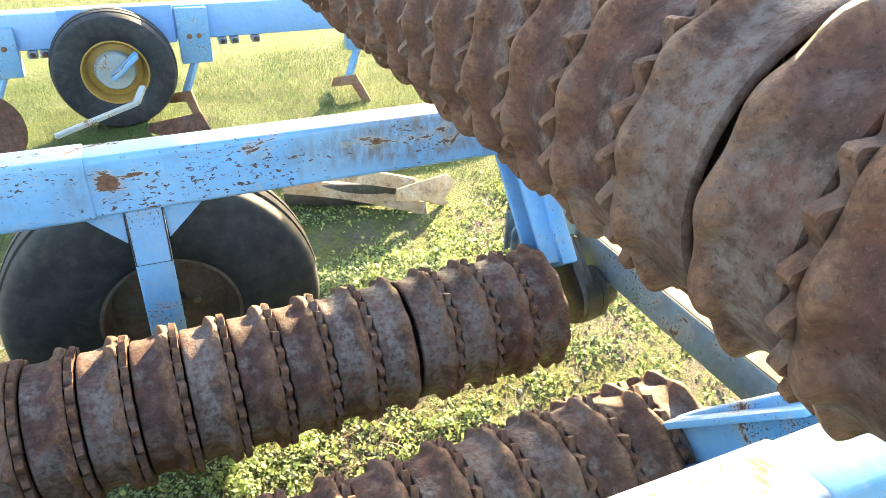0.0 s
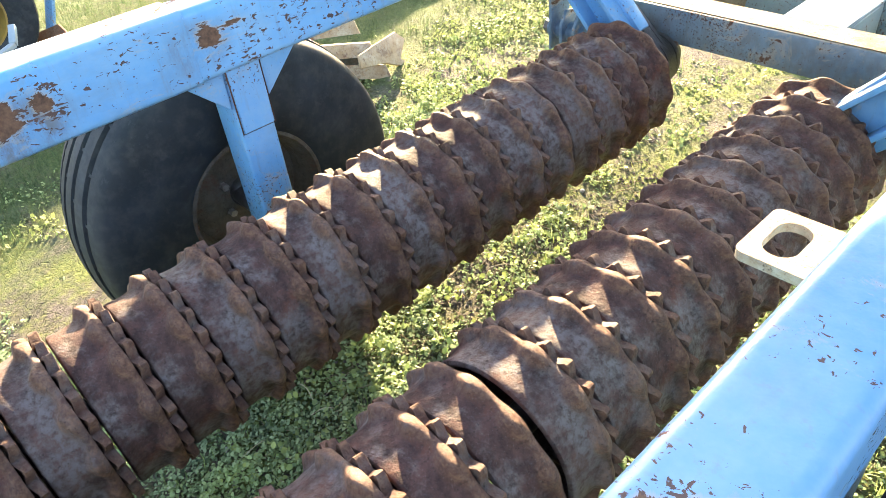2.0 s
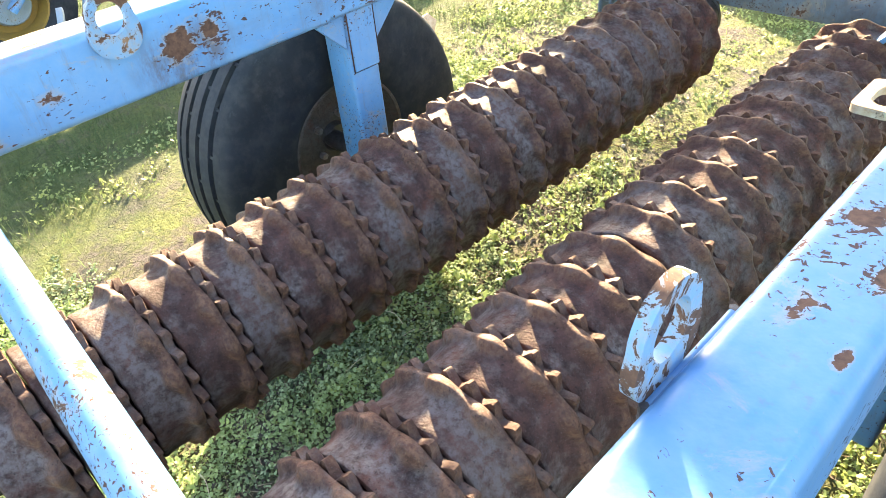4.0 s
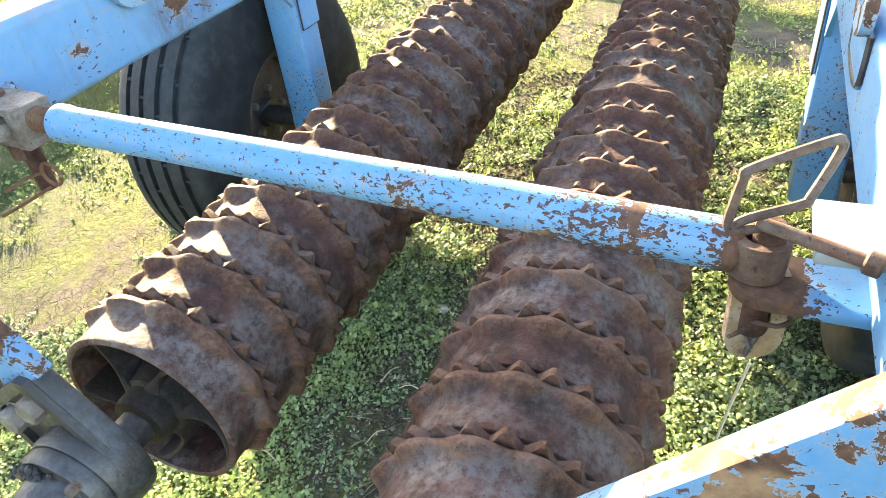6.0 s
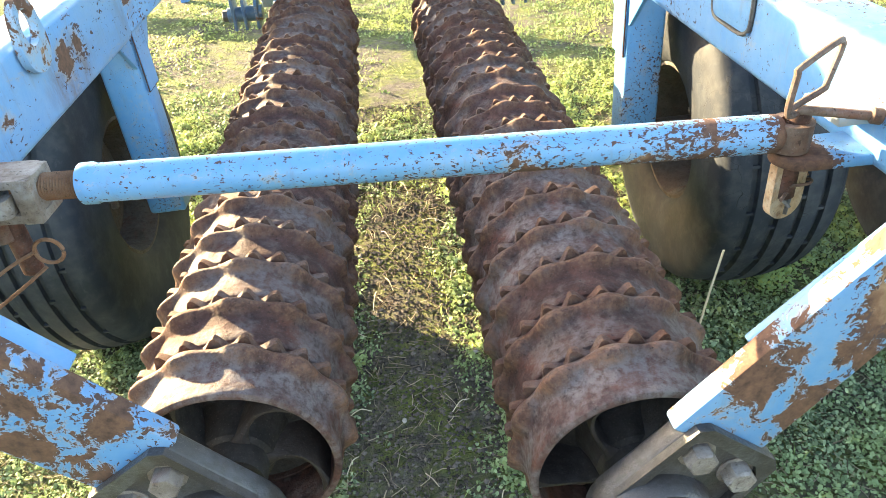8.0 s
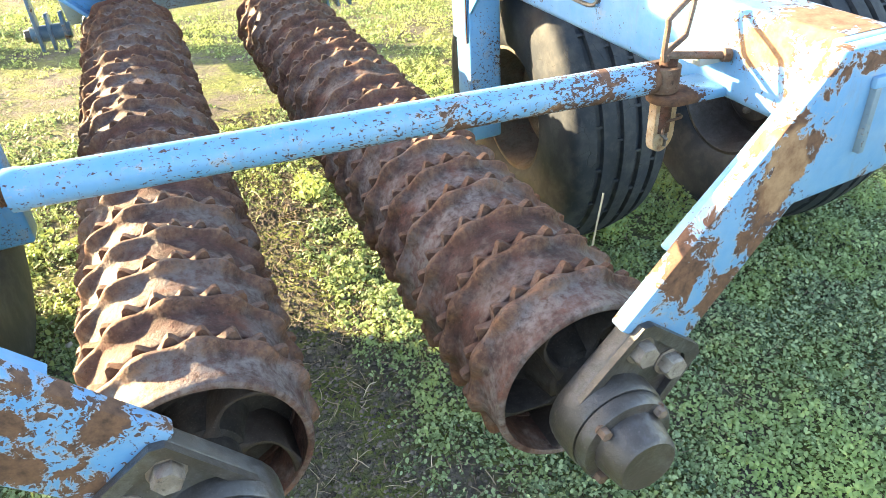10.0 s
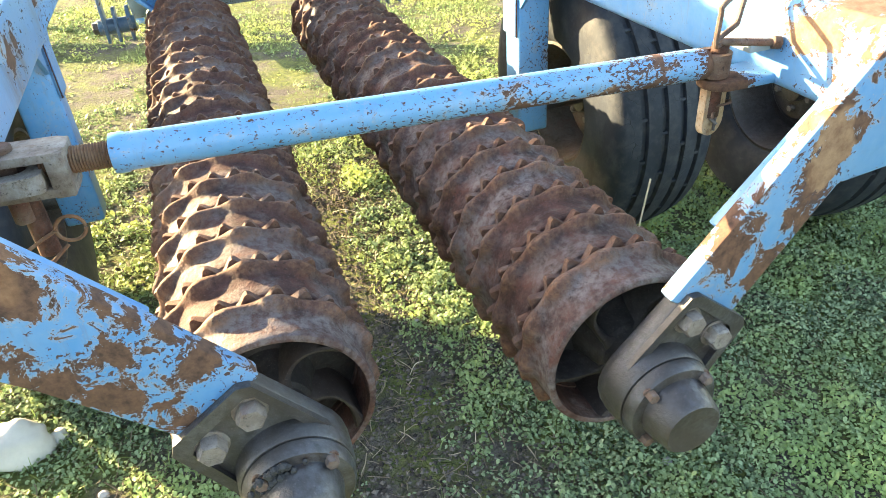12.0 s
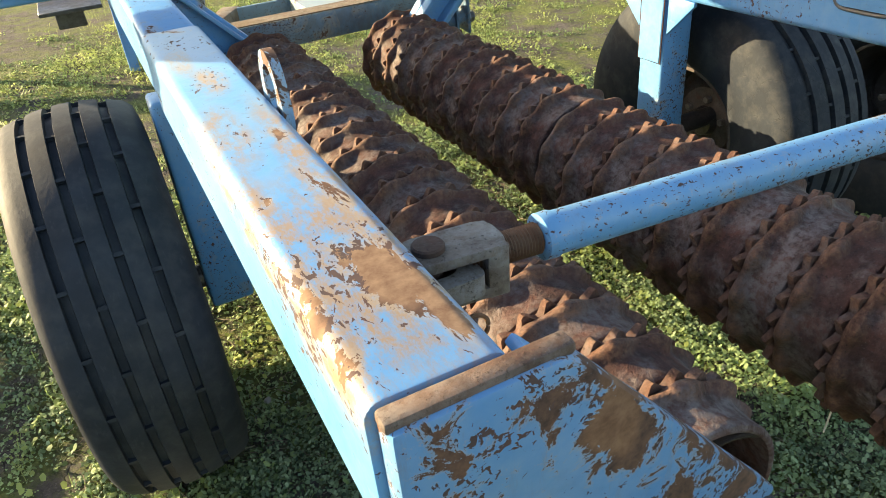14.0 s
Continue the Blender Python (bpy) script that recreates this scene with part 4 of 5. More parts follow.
# ---- tie tube with its fork and pins ----
tie = thing("tie_tube", (0.05, 0.187, 0.946), "blue adjustable tie tube with flaking paint", "tie rod")
tie.rotation_euler = (0, radians(1.1), radians(-3.4))
bm = bmesh.new()
spin(bm, [(0.022, 0), (0.0285, 0.002), (0.0290, 0.018), (0.0268, 0.023), (0.0268, 0.925), (0.026, 0.940), (0.022, 0.946)], 40, zto((-0.468, 0, 0.006), (0.5, 0, 0.006))[0])
part("tube", bm, BLUE_TUBE, tie)
bm = bmesh.new()
prof = []
for k in range(26):
    prof += [(0.017, k * 0.004), (0.0195, k * 0.004 + 0.002)]
spin(bm, prof, 20, zto((-0.56, 0, 0.006), (-0.4, 0, 0.006))[0])
part("threaded_rod", bm, RUST_ORANGE, tie, "rusty threaded rod")
bm = bmesh.new()
for z in (-0.026, 0.026):
    outer = [(x - 0.585, y) for x, y in rounded(-0.050, -0.032, 0.066, 0.032, 0.022, 6)]
    prism(bm, outer, 0.013, Matrix.Translation((0, 0, z)), 0.002)
box(bm, (-0.548, -0.0315, -0.035), (-0.521, 0.0315, 0.031), 0.003)
fork = part("fork", bm, FORK_STEEL, tie, "bare grey-brown fork with rust stains")
bm = bmesh.new()
rod(bm, (-0.605, 0, -0.075), (-0.605, 0, 0.034), 0.014)
rod(bm, (-0.605, 0, 0.030), (-0.605, 0, 0.040), 0.019)
part("pin", bm, RUST_ROD, fork, "rusty clevis pin")
bm = bmesh.new()
holed(bm, [(0.027 * math.cos(2 * math.pi * i / 24), 0.027 * math.sin(2 * math.pi * i / 24)) for i in range(24)], [(0.016 * math.cos(2 * math.pi * i / 24), 0.016 * math.sin(2 * math.pi * i / 24)) for i in range(24)], 0.040, Matrix.Translation((0.494, 0, 0.004)))
part("eye", bm, RUST_ROD, tie, "rusty eye")


def lug_plate(lo, hi, z, thick, slot, mat, name="slotted_lug"):
    """Horizontal plate with a long hole."""
    bm = bmesh.new()
    (x0, y0), (x1, y1) = lo, hi
    (a0, b0), (a1, b1) = slot
    holed(bm, rounded(x0, y0, x1, y1, 0.012), rounded(a0, b0, a1, b1, min(a1 - a0, b1 - b0) * 0.49), thick, Matrix.Translation((0, 0, z)))
    return part(name, bm, mat, machine)


lug_plate((0.532, 1.240), (0.650, 1.352), 0.960, 0.014, ((0.551, 1.258), (0.595, 1.334)), TAN)
lug_plate((-0.615, 0.178), (-0.505, 0.258), 0.951, 0.026, ((-0.572, 0.200), (-0.524, 0.238)), FORK_STEEL)
bm = bmesh.new()
prism(bm, [(-0.6075, 0.165), (-0.585, 0.178), (-0.572, 0.200), (-0.574, 0.262), (-0.590, 0.290), (-0.6075, 0.300)], 0.014, Matrix.Translation((0, 0, 0.972)), 0.002)
part("lug_root", bm, BLUE_LUG, machine, "pale blue root plate of the slotted lug")


def round_lug(x, y, z, x_end, r, thick, mat, label=""):
    """Flat lug with a round end about x, y, welded to a face at x_end."""
    bm = bmesh.new()
    pts = [(x + r * math.cos(t), y + r * math.sin(t)) for t in np.linspace(math.pi / 2, math.pi * 1.5, 13)]
    prism(bm, pts + [(x_end, y - r * 1.05), (x_end, y + r * 1.05)], thick, Matrix.Translation((0, 0, z)), 0.003)
    return part("lug", bm, mat, machine, label)


round_lug(0.557, 0.155, 0.909, 0.645, 0.037, 0.017, LUG_PAINT, "rounded lug, rusty at its eye and blue at its root")
bm = bmesh.new()
box(bm, (0.585, 0.125, 0.958), (0.645, 0.215, 0.972), 0.003)
part("lug", bm, PALE, machine)
bm = bmesh.new()
rod(bm, (0.535, 0.148, 0.981), (0.634, 0.116, 0.972), 0.0065, 12)
rod(bm, (0.622, 0.120, 0.9735), (0.636, 0.115, 0.972), 0.011, 12)
part("keeper_bar", bm, RUST_ROD, machine, "rusty keeper bar")


def ring_lug(x, y, zc, base, name_mat):
    """Upright lug with a round hole, in the y-z plane."""
    bm = bmesh.new()
    n = 28
    outer, inner = [], []
    for i in range(n):
        t = 2 * math.pi * i / n
        c, s = math.cos(t), math.sin(t)
        if s >= 0:
            outer.append((0.046 * c, 0.052 * s))
        else:
            outer.append((0.046 * c * (1 + 0.55 * -s), base * -s))
        inner.append((0.028 * c, 0.032 * s))
    m = Matrix.Translation((x, y, zc)) @ Matrix(((0, 0, 1, 0), (1, 0, 0, 0), (0, 1, 0, 0), (0, 0, 0, 1)))
    holed(bm, outer, inner, 0.014, m)
    return part("ring_lug", bm, name_mat, machine)


ring_lug(-0.598, 0.602, 1.082, -0.078, BLUE_LUG)
ring_lug(0.628, 0.525, 1.088, -0.066, BLUE_LUG)

# locking pin with its bent handle
pin = thing("locking_pin", (0.549, 0.155, 0.945), "rusty locking pin with a bent rod handle", "pin")
bm = bmesh.new()
rod(bm, (0, 0, -0.10), (0, 0, 0.032), 0.0145)
part("shank", bm, RUST_DARK, pin)
bm = bmesh.new()
wire(bm, smooth_path([(0.0, 0.0, 0.028), (-0.030, -0.026, 0.036), (-0.037, -0.032, 0.044), (-0.037, -0.031, 0.056), (-0.031, -0.026, 0.090), (-0.026, -0.022, 0.098), (0.030, 0.002, 0.117), (0.039, 0.006, 0.116), (0.040, 0.006, 0.106), (0.026, -0.002, 0.066), (0.020, -0.005, 0.058), (-0.020, -0.018, 0.046), (-0.034, -0.026, 0.040)], 5), 0.0046)
part("handle", bm, RUST_ROD, pin)
bm = bmesh.new()
wire(bm, smooth_path([(-0.02, -0.03, -0.088), (0.02, 0.01, -0.088), (0.035, 0.0, -0.078), (0.02, -0.02, -0.073), (-0.01, 0.0, -0.083), (0.05, 0.03, -0.088)], 5), 0.0025, 6)
part("spring_clip", bm, RUST_ROD, pin)
# linch pin with its ring under the left fork
linch = thing("linch_pin", (-0.545, 0.222, 0.88), "small rusty linch pin with a wire ring", "pin")
bm = bmesh.new()
wire(bm, [(0.040 + 0.020 * math.cos(t), 0.0, -0.022 + 0.020 * math.sin(t)) for t in np.linspace(0, 6.1, 22)], 0.003, 6)
part("wire_ring", bm, RUST_ORANGE, linch)
bm = bmesh.new()
wire(bm, smooth_path([(0.030, -0.004, -0.045), (0.0, -0.03, -0.060), (-0.04, -0.06, -0.078)], 5), 0.003, 6)
part("wire_leg", bm, RUST_ORANGE, linch)
bm = bmesh.new()
wire(bm, smooth_path([(0.022, 0.0, -0.020), (-0.01, -0.015, -0.030), (-0.05, -0.03, -0.050)], 5), 0.003, 6)
part("wire_leg", bm, RUST_ORANGE, linch)
bm = bmesh.new()
rod(bm, (0, 0.012, -0.06), (0, 0.012, 0.078), 0.015)
part("stem", bm, RUST_DARK, linch)

# ---- hanging shackle on the lug ----
shackle = thing("shackle", (0.552, 0.158, 0.884), "worn steel shackle hanging under the lug", "shackle")
bm = bmesh.new()
ring_o = rounded(-0.028, -0.075, 0.028, 0.045, 0.027, 6)
ring_i = rounded(-0.012, -0.045, 0.012, 0.015, 0.0115, 6)
holed(bm, ring_o, ring_i, 0.014, Matrix.Rotation(radians(90), 4, "X") @ Matrix.Rotation(radians(15), 4, "Y"))
part("link", bm, TAN, shackle)
bm = bmesh.new()
wire(bm, smooth_path([(-0.005, -0.02, -0.06), (0.01, 0.0, -0.02), (-0.005, 0.015, 0.0), (-0.01, 0.0, -0.03), (0.0, -0.02, -0.05)], 5), 0.003, 6)
part("clip", bm, IRON, shackle)


# ---- stones, straw and stalks ----
def stone(name, x, y, size, label, seed, mat=STONE, squash=(1.0, 0.8, 0.72)):
    rng = random.Random(seed)
    bm = bmesh.new()
    bmesh.ops.create_icosphere(bm, subdivisions=3, radius=1.0)
    off = rng.uniform(0, 50)
    for v in bm.verts:
        d = v.co.normalized()
        k = 1 + 0.40 * noise.noise(d * 1.3 + Vector((off, 0, 0))) + 0.16 * noise.noise(d * 3.0 + Vector((0, off, 0)))
        v.co = Vector((d.x * squash[0], d.y * squash[1], d.z * squash[2])) * k * size
    me = bpy.data.meshes.new(name)
    bm.to_mesh(me)
    bm.free()
    me.materials.append(mat)
    me.shade_smooth()
    ob = new(name, me)
    ob.location = (x, y, ground_height(x, y) + size * squash[2] * 0.45)
    ob.rotation_euler = (0, 0, rng.uniform(0, 6))
    return tagged(ob, label, "stone", "stones in the weeds")


stone("stone", -0.955, 0.765, 0.085, "pale limestone lump lying in the weeds", 3)
stone("stone", -0.865, 0.775, 0.026, "small pale stone in the weeds", 4)
stone("stone", -0.212, 0.965, 0.017, "small pale stone on bare soil", 5, PEBBLE)
pebbles = random.Random(9)
for k in range(46):
    x, y = pebbles.uniform(-0.9, 0.9), pebbles.uniform(-0.45, 2.4)
    stone("pebble", x, y, pebbles.uniform(0.006, 0.014), "small grey pebble on the soil", 20 + k, PEBBLE)


def stalk(pts, r, label):
    bm = bmesh.new()
    wire(bm, smooth_path(pts, 5), r, 6)
    me = bpy.data.meshes.new("dry_stalk")
    bm.to_mesh(me)
    bm.free()
    me.materials.append(STRAW)
    tagged(new("dry_stalk", me), label, "dry stalk", "dry stalks")


stalk([(0.505, 0.335, 0.0), (0.53, 0.332, 0.28), (0.553, 0.33, 0.50), (0.571, 0.33, 0.63)], 0.0022, "pale dry stalk standing beside the tyre")
straws = random.Random(4)
for k in range(40):
    x, y, a, l = straws.uniform(-0.5, 0.7), straws.uniform(-0.3, 2.0), straws.uniform(0, 6.28), straws.uniform(0.03, 0.10)
    z = ground_height(x, y) + straws.uniform(0.012, 0.03)
    dx, dy = l * math.cos(a), l * math.sin(a)
    stalk([(x, y, z), (x + dx * 0.5, y + dy * 0.5 + 0.006, z + 0.008), (x + dx, y + dy, z - 0.004)], 0.0012, "thin dry straw lying on the ground")


# ---- cultivator behind the packer ----
cult = thing("cultivator", (-3.95, 1.5, 0.075), "blue field cultivator parked on the grass", "farm machine")
bm = bmesh.new()
bar(bm, (0.0, -2.6, 0.56), (0.0, 3.6, 0.56), 0.16, 0.22, 0.015)
part("main_beam", bm, BLUE_SOLID, cult)
bm = bmesh.new()
box(bm, (0.081, -0.62, 0.44), (0.090, 0.05, 0.68), 0.003, 1)
plate = part("name_plate", bm, BLUE_SOLID, cult)
for k in range(6):
    bm = bmesh.new()
    box(bm, (0.0905, -0.48 + k * 0.065, 0.535), (0.0935, -0.48 + k * 0.065 + 0.045, 0.60), 0.001, 1)
    part("marking", bm, WHITE, plate, "white marking")
for yy, top in ((0.16, 0.66), (1.30, 0.60), (-0.97, 0.6)):
    bm = bmesh.new()
    box(bm, (0.02, yy - 0.10, 0.30), (0.12, yy + 0.10, top), 0.01)
    bar(bm, (0.07, yy, 0.34), (0.16, yy - 0.12, 0.10), 0.05, 0.03, 0.004)
    tine = part("tine", bm, BLUE_TUBE, cult)
    bm = bmesh.new()
    m = Matrix.Translation((0.25, yy - 0.12, 0.09)) @ pose(0, 0, 0, 62, 8, 20)
    prism(bm, [(-0.20, -0.03), (0.0, 0.08), (0.24, -0.02), (0.22, -0.08), (0.0, 0.0), (-0.18, -0.09)], 0.012, m, 0.002)
    part("share", bm, RUST_ORANGE, tine, "rusty share")
    for k in (-0.03, 0.03):
        bm = bmesh.new()
        hexbolt(bm, (0.12, yy + k, 0.48), (0.14, yy + k, 0.48), 0.014)
        part("bolt", bm, RUST_ORANGE, tine)
for yy in (-0.80, -0.73, -0.66, 0.34, 0.42, 0.56):
    bm = bmesh.new()
    box(bm, (0.02, yy - 0.028, 0.405), (0.10, yy + 0.028, 0.449), 0.006, 1)
    clamp = part("clamp", bm, BLUE_DARK, cult)
    bm = bmesh.new()
    hexbolt(bm, (0.10, yy, 0.427), (0.118, yy, 0.427), 0.014)
    part("bolt", bm, RUST_DARK, clamp)
bm = bmesh.new()
spin(bm, [(0.004, 0.0), (0.09, 0.004), (0.19, 0.022), (0.195, 0.030), (0.09, 0.012), (0.004, 0.008)], 36, pose(0.60, -1.02, 0.15, 25, 75, 0))
part("disc", bm, RUST_DARK, cult, "dull brown cutting disc")
bm = bmesh.new()
bar(bm, (0.95, -0.70, 0.20), (0.70, -0.265, 0.26), 0.035, 0.025, 0.004)
bar(bm, (0.70, -0.265, 0.26), (0.60, -0.215, 0.32), 0.035, 0.03, 0.004)
part("levelling_bar", bm, PALE, cult)
bm = bmesh.new()
m = Matrix.Translation((0.72, -0.02, 0.10)) @ pose(0, 0, 0, 58, 0, 35)
prism(bm, [(-0.30, -0.06), (0.10, 0.10), (0.32, -0.05), (0.26, -0.09), (-0.28, -0.11)], 0.014, m, 0.002)
part("wide_share", bm, RUST_DARK, cult, "brown rusty share")
cw = wheel(-3.80, 1.148, 0.375, 0.26, YELLOW, "black tyre on a yellow rim under the cultivator", 1, 0.20)
bm = bmesh.new()
bar(bm, (0.15, -0.02, -0.02), (0.16, 0.14, 0.12), 0.03, 0.10, 0.006, up=(1, 0, 0))
part("wheel_arm", bm, BLUE_WORN, cw)
bm = bmesh.new()
rod(bm, (0.035, 0, 0), (0.085, 0, 0), 0.125, 32, 0.115, 0.006)
part("hub_plate", bm, PALE, cw, "grey-blue hub plate")


# ---- slatted mouldboard lying on the grass ----
board = thing("plough_body", (-1.90, 2.25, ground_height(-1.9, 2.25)), "tan rusty slatted plough body lying on the grass", "plough part")
for k in range(3):
    bm = bmesh.new()
    n = 14
    rows = []
    for i in range(n + 1):
        u = i / n
        cx = -0.20 + 0.30 * u - 0.06 * k * u - 0.05 * math.sin(math.pi * u)
        cy = -0.42 + 0.66 * u - 0.03 * k
        z0 = 0.10 + k * 0.085 - 0.10 * u * (1 - 0.25 * k)
        hgt = 0.072 - 0.012 * u
        lean = -0.035
        rows.append([bm.verts.new((cx, cy, z0)), bm.verts.new((cx + lean, cy, z0 + hgt)), bm.verts.new((cx + lean - 0.012, cy + 0.008, z0 + hgt)), bm.verts.new((cx - 0.012, cy + 0.008, z0))])
    for u, v in zip(rows, rows[1:]):
        for i in range(4):
            bm.faces.new((u[i], u[(i + 1) % 4], v[(i + 1) % 4], v[i]))
    bm.faces.new(rows[0][::-1])
    bm.faces.new(rows[-1])
    bmesh.ops.recalc_face_normals(bm, faces=bm.faces)
    part("slat", bm, TAN, board)
bm = bmesh.new()
prism(bm, [(-0.03, -0.10), (0.03, -0.12), (0.05, 0.06), (0.13, 0.28), (0.06, 0.20), (-0.02, 0.30), (-0.07, 0.24), (-0.05, 0.05)], 0.014, Matrix.Translation((0.05, 0.18, 0.12)) @ pose(0, 0, 0, -20, 62, 0), 0.003)
part("share_point", bm, TAN, board, "worn pale share")
bm = bmesh.new()
bar(bm, (-0.28, -0.40, 0.06), (-0.02, 0.20, 0.08), 0.05, 0.12, 0.006)
part("frog", bm, IRON, board)


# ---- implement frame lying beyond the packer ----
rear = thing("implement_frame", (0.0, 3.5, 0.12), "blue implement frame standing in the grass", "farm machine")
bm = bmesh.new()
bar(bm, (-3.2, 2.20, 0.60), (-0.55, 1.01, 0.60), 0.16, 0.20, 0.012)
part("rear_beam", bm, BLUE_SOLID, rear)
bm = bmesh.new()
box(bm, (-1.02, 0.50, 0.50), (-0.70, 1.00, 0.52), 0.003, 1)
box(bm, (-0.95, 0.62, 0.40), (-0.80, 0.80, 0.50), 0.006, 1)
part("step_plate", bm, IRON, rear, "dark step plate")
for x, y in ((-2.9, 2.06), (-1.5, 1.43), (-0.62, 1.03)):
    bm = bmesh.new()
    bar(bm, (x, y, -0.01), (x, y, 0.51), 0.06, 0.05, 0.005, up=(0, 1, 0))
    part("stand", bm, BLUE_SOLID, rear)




# ---- weeds and grass ----
def leaf_field(name, rng, n, region, size, mat, label, kind_blades=False, keep=None):
    """Many small leaves as one object: region is x0, x1, y0, y1."""
    x0, x1, y0, y1 = region
    pts = np.column_stack((rng.uniform(x0, x1, n), rng.uniform(y0, y1, n)))
    dens = np.array([noise.noise((x * 1.3, y * 1.3, 0.5)) + 0.75 * noise.noise((x * 5.2, y * 5.2, 2.5)) + 0.65 * noise.noise((x * 13, y * 13, 4.5)) + 0.55 * noise.noise((x * 34, y * 34, 6.5)) for x, y in pts])
    if keep is None:                      # bare trodden strip between the rollers
        dens = dens - 1.8 * np.exp(-((pts[:, 0] + 0.03) / 0.14) ** 2) * np.clip((pts[:, 1] + 0.05) / 0.4, 0, 1) * np.clip((2.0 - pts[:, 1]) / 0.6, 0, 1)
        dens = dens + 0.55 * np.exp(-((pts[:, 1] + 0.15) / 0.45) ** 2)
        dens = dens - 0.28 * np.clip((pts[:, 1] - 1.5) / 0.6, 0, 1)
        dens = dens + 0.6 * (pts[:, 0] > 0.45) * (pts[:, 1] < 0.9)
    else:
        dens = dens - 1.2 * np.exp(-((pts[:, 0] + 0.03) / 0.17) ** 2) * (pts[:, 1] > 0.2) * (pts[:, 1] < 1.6)
    edge = np.minimum.reduce((pts[:, 0] - x0, x1 - pts[:, 0], pts[:, 1] - y0, y1 - pts[:, 1]))
    dens = dens - 1.8 * np.clip(1 - edge / (0.14 * (y1 - y0)), 0, 1) ** 1.5
    ok = dens + rng.uniform(-0.55, 0.55, n) > (keep if keep is not None else -0.08)
    pts, dens = pts[ok], dens[ok]
    n = len(pts)
    base = np.array([ground_height(x, y) for x, y in pts])
    s = size * rng.uniform(0.55, 1.35, n)
    ang = rng.uniform(0, 2 * np.pi, n)
    tilt = rng.uniform(-0.7, 0.7, n)
    roll = rng.uniform(-0.5, 0.5, n)
    h = rng.uniform(0.1, 1.0, n) * size * (1.6 + 1.4 * np.clip(dens, 0, 1))
    d = np.column_stack((np.cos(ang), np.sin(ang)))
    e = np.column_stack((-np.sin(ang), np.cos(ang)))
    if kind_blades:
        lean = rng.uniform(0.15, 1.1, n)
        prof = ((0.0, 0.5), (0.5, 0.42), (1.0, 0.04))
        verts = np.zeros((n, 6, 3))
        for k, (u, w) in enumerate(prof):
            out = (s * 3.2 * u * (0.35 + 0.65 * u) * lean)[:, None] * d
            z = base + s * 3.2 * u * (1 - 0.35 * u * lean)
            for j, sg in enumerate((-1, 1)):
                verts[:, 2 * k + j, :2] = pts + out + sg * (w * s * 0.16)[:, None] * e
                verts[:, 2 * k + j, 2] = z
        quads = np.array([[0, 1, 3, 2], [2, 3, 5, 4]])
    else:
        prof = ((0.0, 0.12), (0.45, 0.52), (1.0, 0.30))
        h = rng.uniform(0.0, 1.0, n) ** 1.2 * size * (1.2 + 4.2 * np.clip(dens, 0, 1.4))
        tilt, roll = tilt * 1.4, roll * 1.5
        verts = np.zeros((n, 6, 3))
        for k, (u, w) in enumerate(prof):
            for j, sg in enumerate((-1, 1)):
                verts[:, 2 * k + j, :2] = pts + (s * (u - 0.5))[:, None] * d + sg * (w * s)[:, None] * e
                verts[:, 2 * k + j, 2] = base + h + s * (u - 0.5) * tilt + sg * w * s * roll - 0.12 * s * (abs(u - 0.45) > 0.2)
        quads = np.array([[0, 1, 3, 2], [2, 3, 5, 4]])
    me = bpy.data.meshes.new(name)
    V = verts.reshape(-1, 3)
    F = (quads[None] + (np.arange(n) * 6)[:, None, None]).reshape(-1)
    me.vertices.add(len(V))
    me.vertices.foreach_set("co", V.ravel())
    nf = len(F) // 4
    me.loops.add(nf * 4)
    me.loops.foreach_set("vertex_index", F.astype(np.int32))
    me.polygons.add(nf)
    me.polygons.foreach_set("loop_start", np.arange(nf, dtype=np.int32) * 4)
    me.polygons.foreach_set("loop_total", np.full(nf, 4, dtype=np.int32))
    me.update(calc_edges=True)
    me.materials.append(mat)
    tagged(new(name, me), label, "weeds", kind="stuff")


plant_rng = np.random.default_rng(5)
leaf_field("clover", plant_rng, 640000, (-2.0, 2.6, -1.4, 3.0), 0.0082, LEAF, "low clover and weeds covering the soil")
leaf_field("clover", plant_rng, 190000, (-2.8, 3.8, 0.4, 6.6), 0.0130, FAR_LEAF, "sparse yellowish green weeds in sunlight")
leaf_field("grass", plant_rng, 45000, (-2.2, 2.4, -0.9, 3.4), 0.0125, BLADE, "short grass blades among the weeds", True, 0.05)
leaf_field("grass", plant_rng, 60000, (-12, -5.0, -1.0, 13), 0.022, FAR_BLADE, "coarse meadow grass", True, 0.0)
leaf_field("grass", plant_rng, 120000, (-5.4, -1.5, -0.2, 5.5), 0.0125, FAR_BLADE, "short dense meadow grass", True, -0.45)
leaf_field("grass", plant_rng, 60000, (-1.6, 4, 2.6, 9), 0.015, BLADE, "yellowish sunlit grass beyond the machine", True, 0.0)


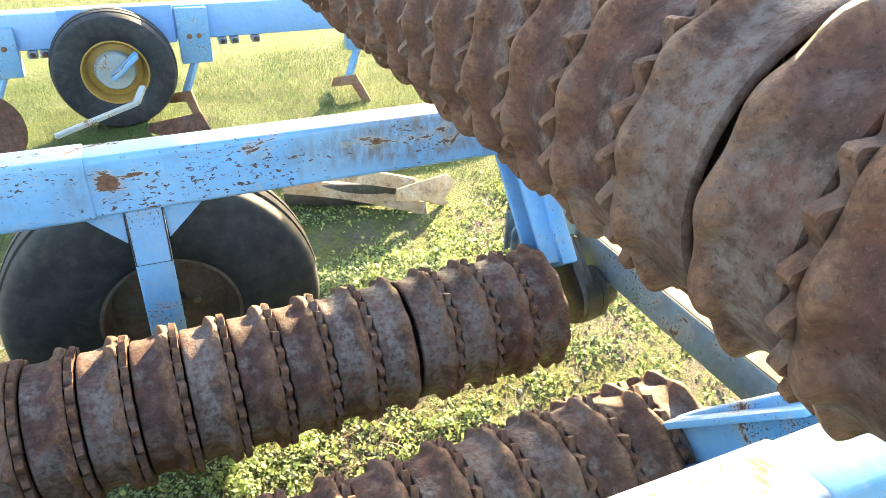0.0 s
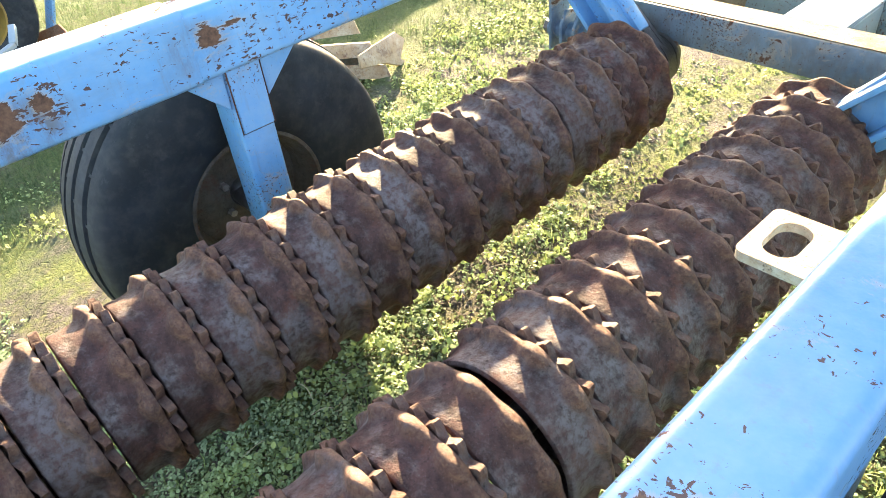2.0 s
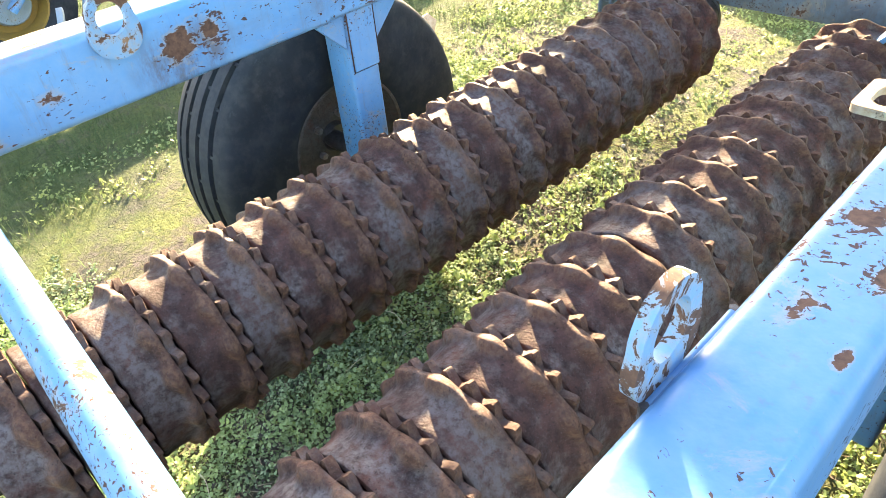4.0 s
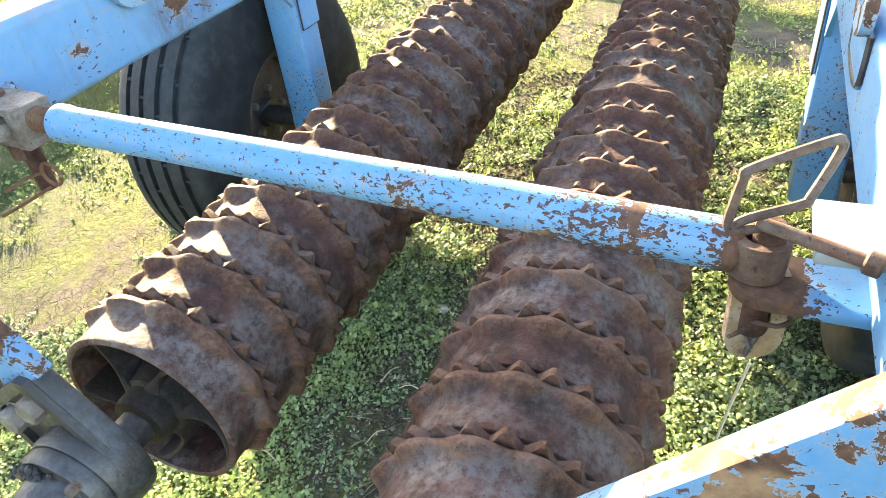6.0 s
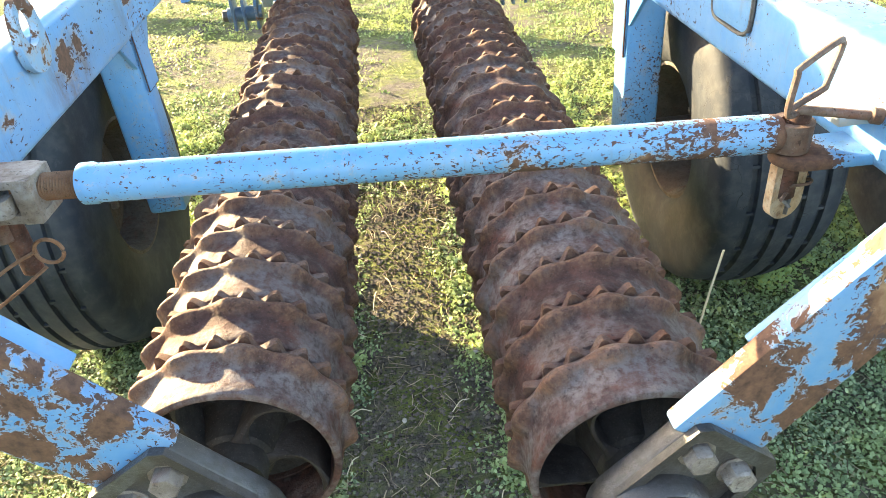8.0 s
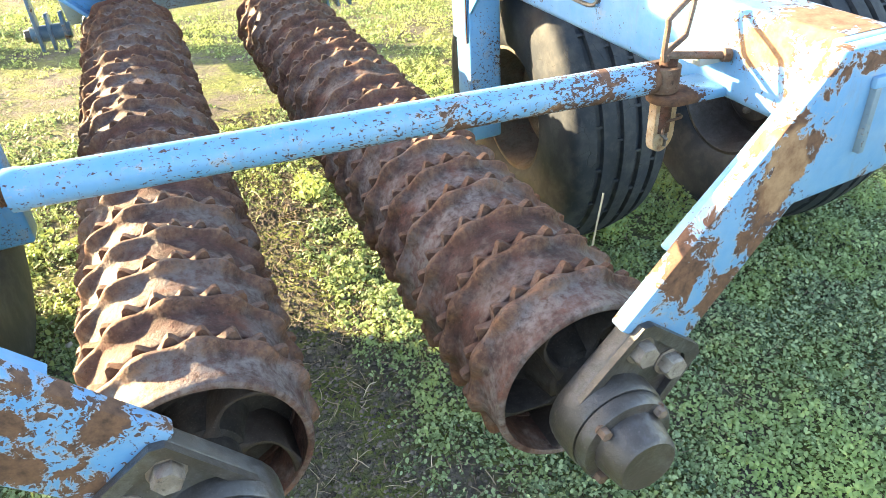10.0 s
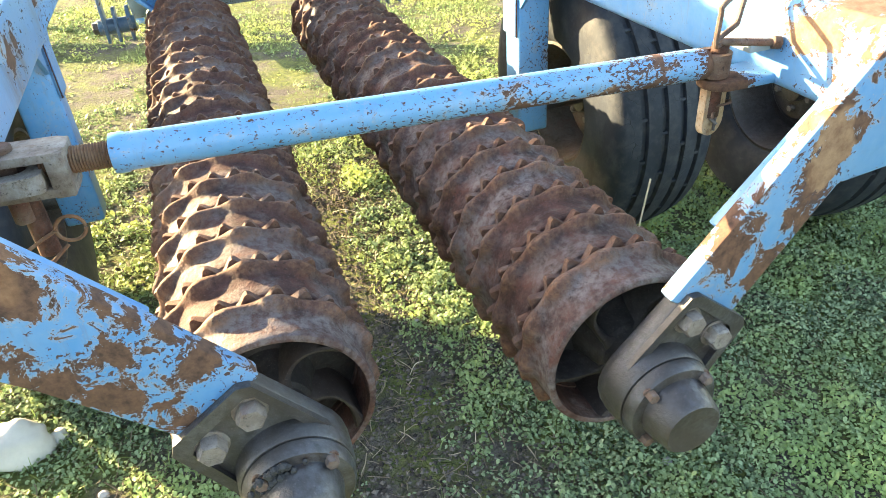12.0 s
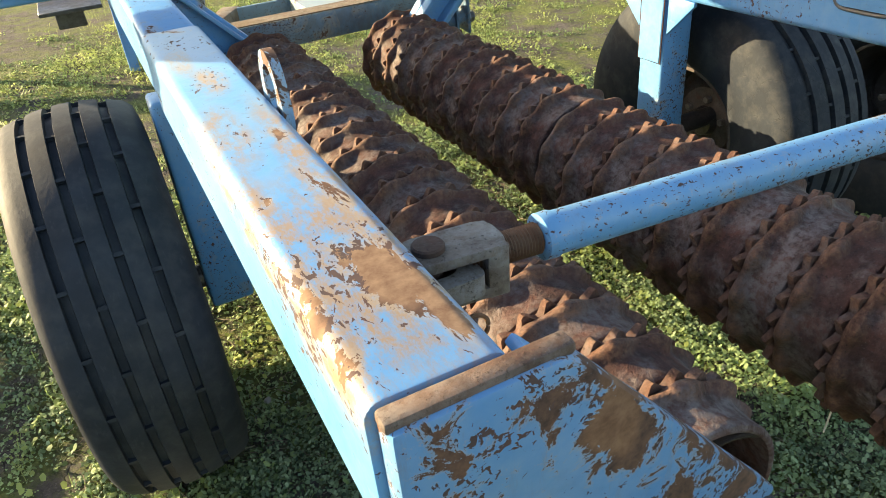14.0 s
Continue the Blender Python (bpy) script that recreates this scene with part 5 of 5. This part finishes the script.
def soil_crumbs(rng, n):
    """Small lumps of dry soil as one object."""
    c = np.column_stack((rng.normal(0.02, 0.28, n), rng.uniform(-0.6, 2.6, n)))
    size = rng.uniform(0.0025, 0.010, n) * rng.uniform(0.5, 1.0, n)
    oct_v = np.array([(1, 0, 0), (-1, 0, 0), (0, 1, 0), (0, -1, 0), (0, 0, 0.8), (0, 0, -0.5)])
    oct_f = np.array([(0, 2, 4), (2, 1, 4), (1, 3, 4), (3, 0, 4), (2, 0, 5), (1, 2, 5), (3, 1, 5), (0, 3, 5)])
    verts = oct_v[None] * size[:, None, None] * rng.uniform(0.6, 1.3, (n, 6, 3))
    verts[:, :, :2] += c[:, None, :]
    verts[:, :, 2] += np.array([ground_height(x, y) for x, y in c])[:, None] + 0.2 * size[:, None]
    me = bpy.data.meshes.new("soil_crumbs")
    me.from_pydata(verts.reshape(-1, 3).tolist(), [], (oct_f[None] + (np.arange(n) * 6)[:, None, None]).reshape(-1, 3).tolist())
    me.materials.append(CRUMB)
    tagged(new("soil_crumbs", me), "small crumbs of dry soil between the weeds", "soil", kind="stuff")


soil_crumbs(plant_rng, 18000)


def dead_stems(rng, n):
    """Short dry stems lying among the weeds, as one object."""
    p = np.column_stack((rng.uniform(-1.2, 2.2, n), rng.uniform(-0.8, 2.6, n)))
    length, ang, bend = rng.uniform(0.015, 0.06, n), rng.uniform(0, 2 * np.pi, n), rng.normal(0, 0.35, n)
    width, lift = rng.uniform(0.0006, 0.0016, n), rng.uniform(0.004, 0.022, n)
    z = np.array([ground_height(x, y) for x, y in p])
    verts = np.zeros((n, 9, 3))
    for k, u in enumerate((-0.5, 0.0, 0.5)):
        a = ang + bend * u
        cx, cy = p[:, 0] + length * u * np.cos(a), p[:, 1] + length * u * np.sin(a)
        for j in range(3):
            q = 2.094 * j
            verts[:, 3 * k + j, 0] = cx - np.sin(a) * width * math.cos(q)
            verts[:, 3 * k + j, 1] = cy + np.cos(a) * width * math.cos(q)
            verts[:, 3 * k + j, 2] = z + lift * (0.6 + 0.8 * u * np.sign(bend)) + width * math.sin(q)
    quads = [(3 * k + j, 3 * k + (j + 1) % 3, 3 * k + 3 + (j + 1) % 3, 3 * k + 3 + j) for k in range(2) for j in range(3)]
    me = bpy.data.meshes.new("dead_stems")
    me.from_pydata(verts.reshape(-1, 3).tolist(), [], (np.array(quads)[None] + (np.arange(n) * 9)[:, None, None]).reshape(-1, 4).tolist())
    me.materials.append(DEAD)
    tagged(new("dead_stems", me), "short dry brown stems lying among weeds", "weeds", kind="stuff")


dead_stems(plant_rng, 9000)
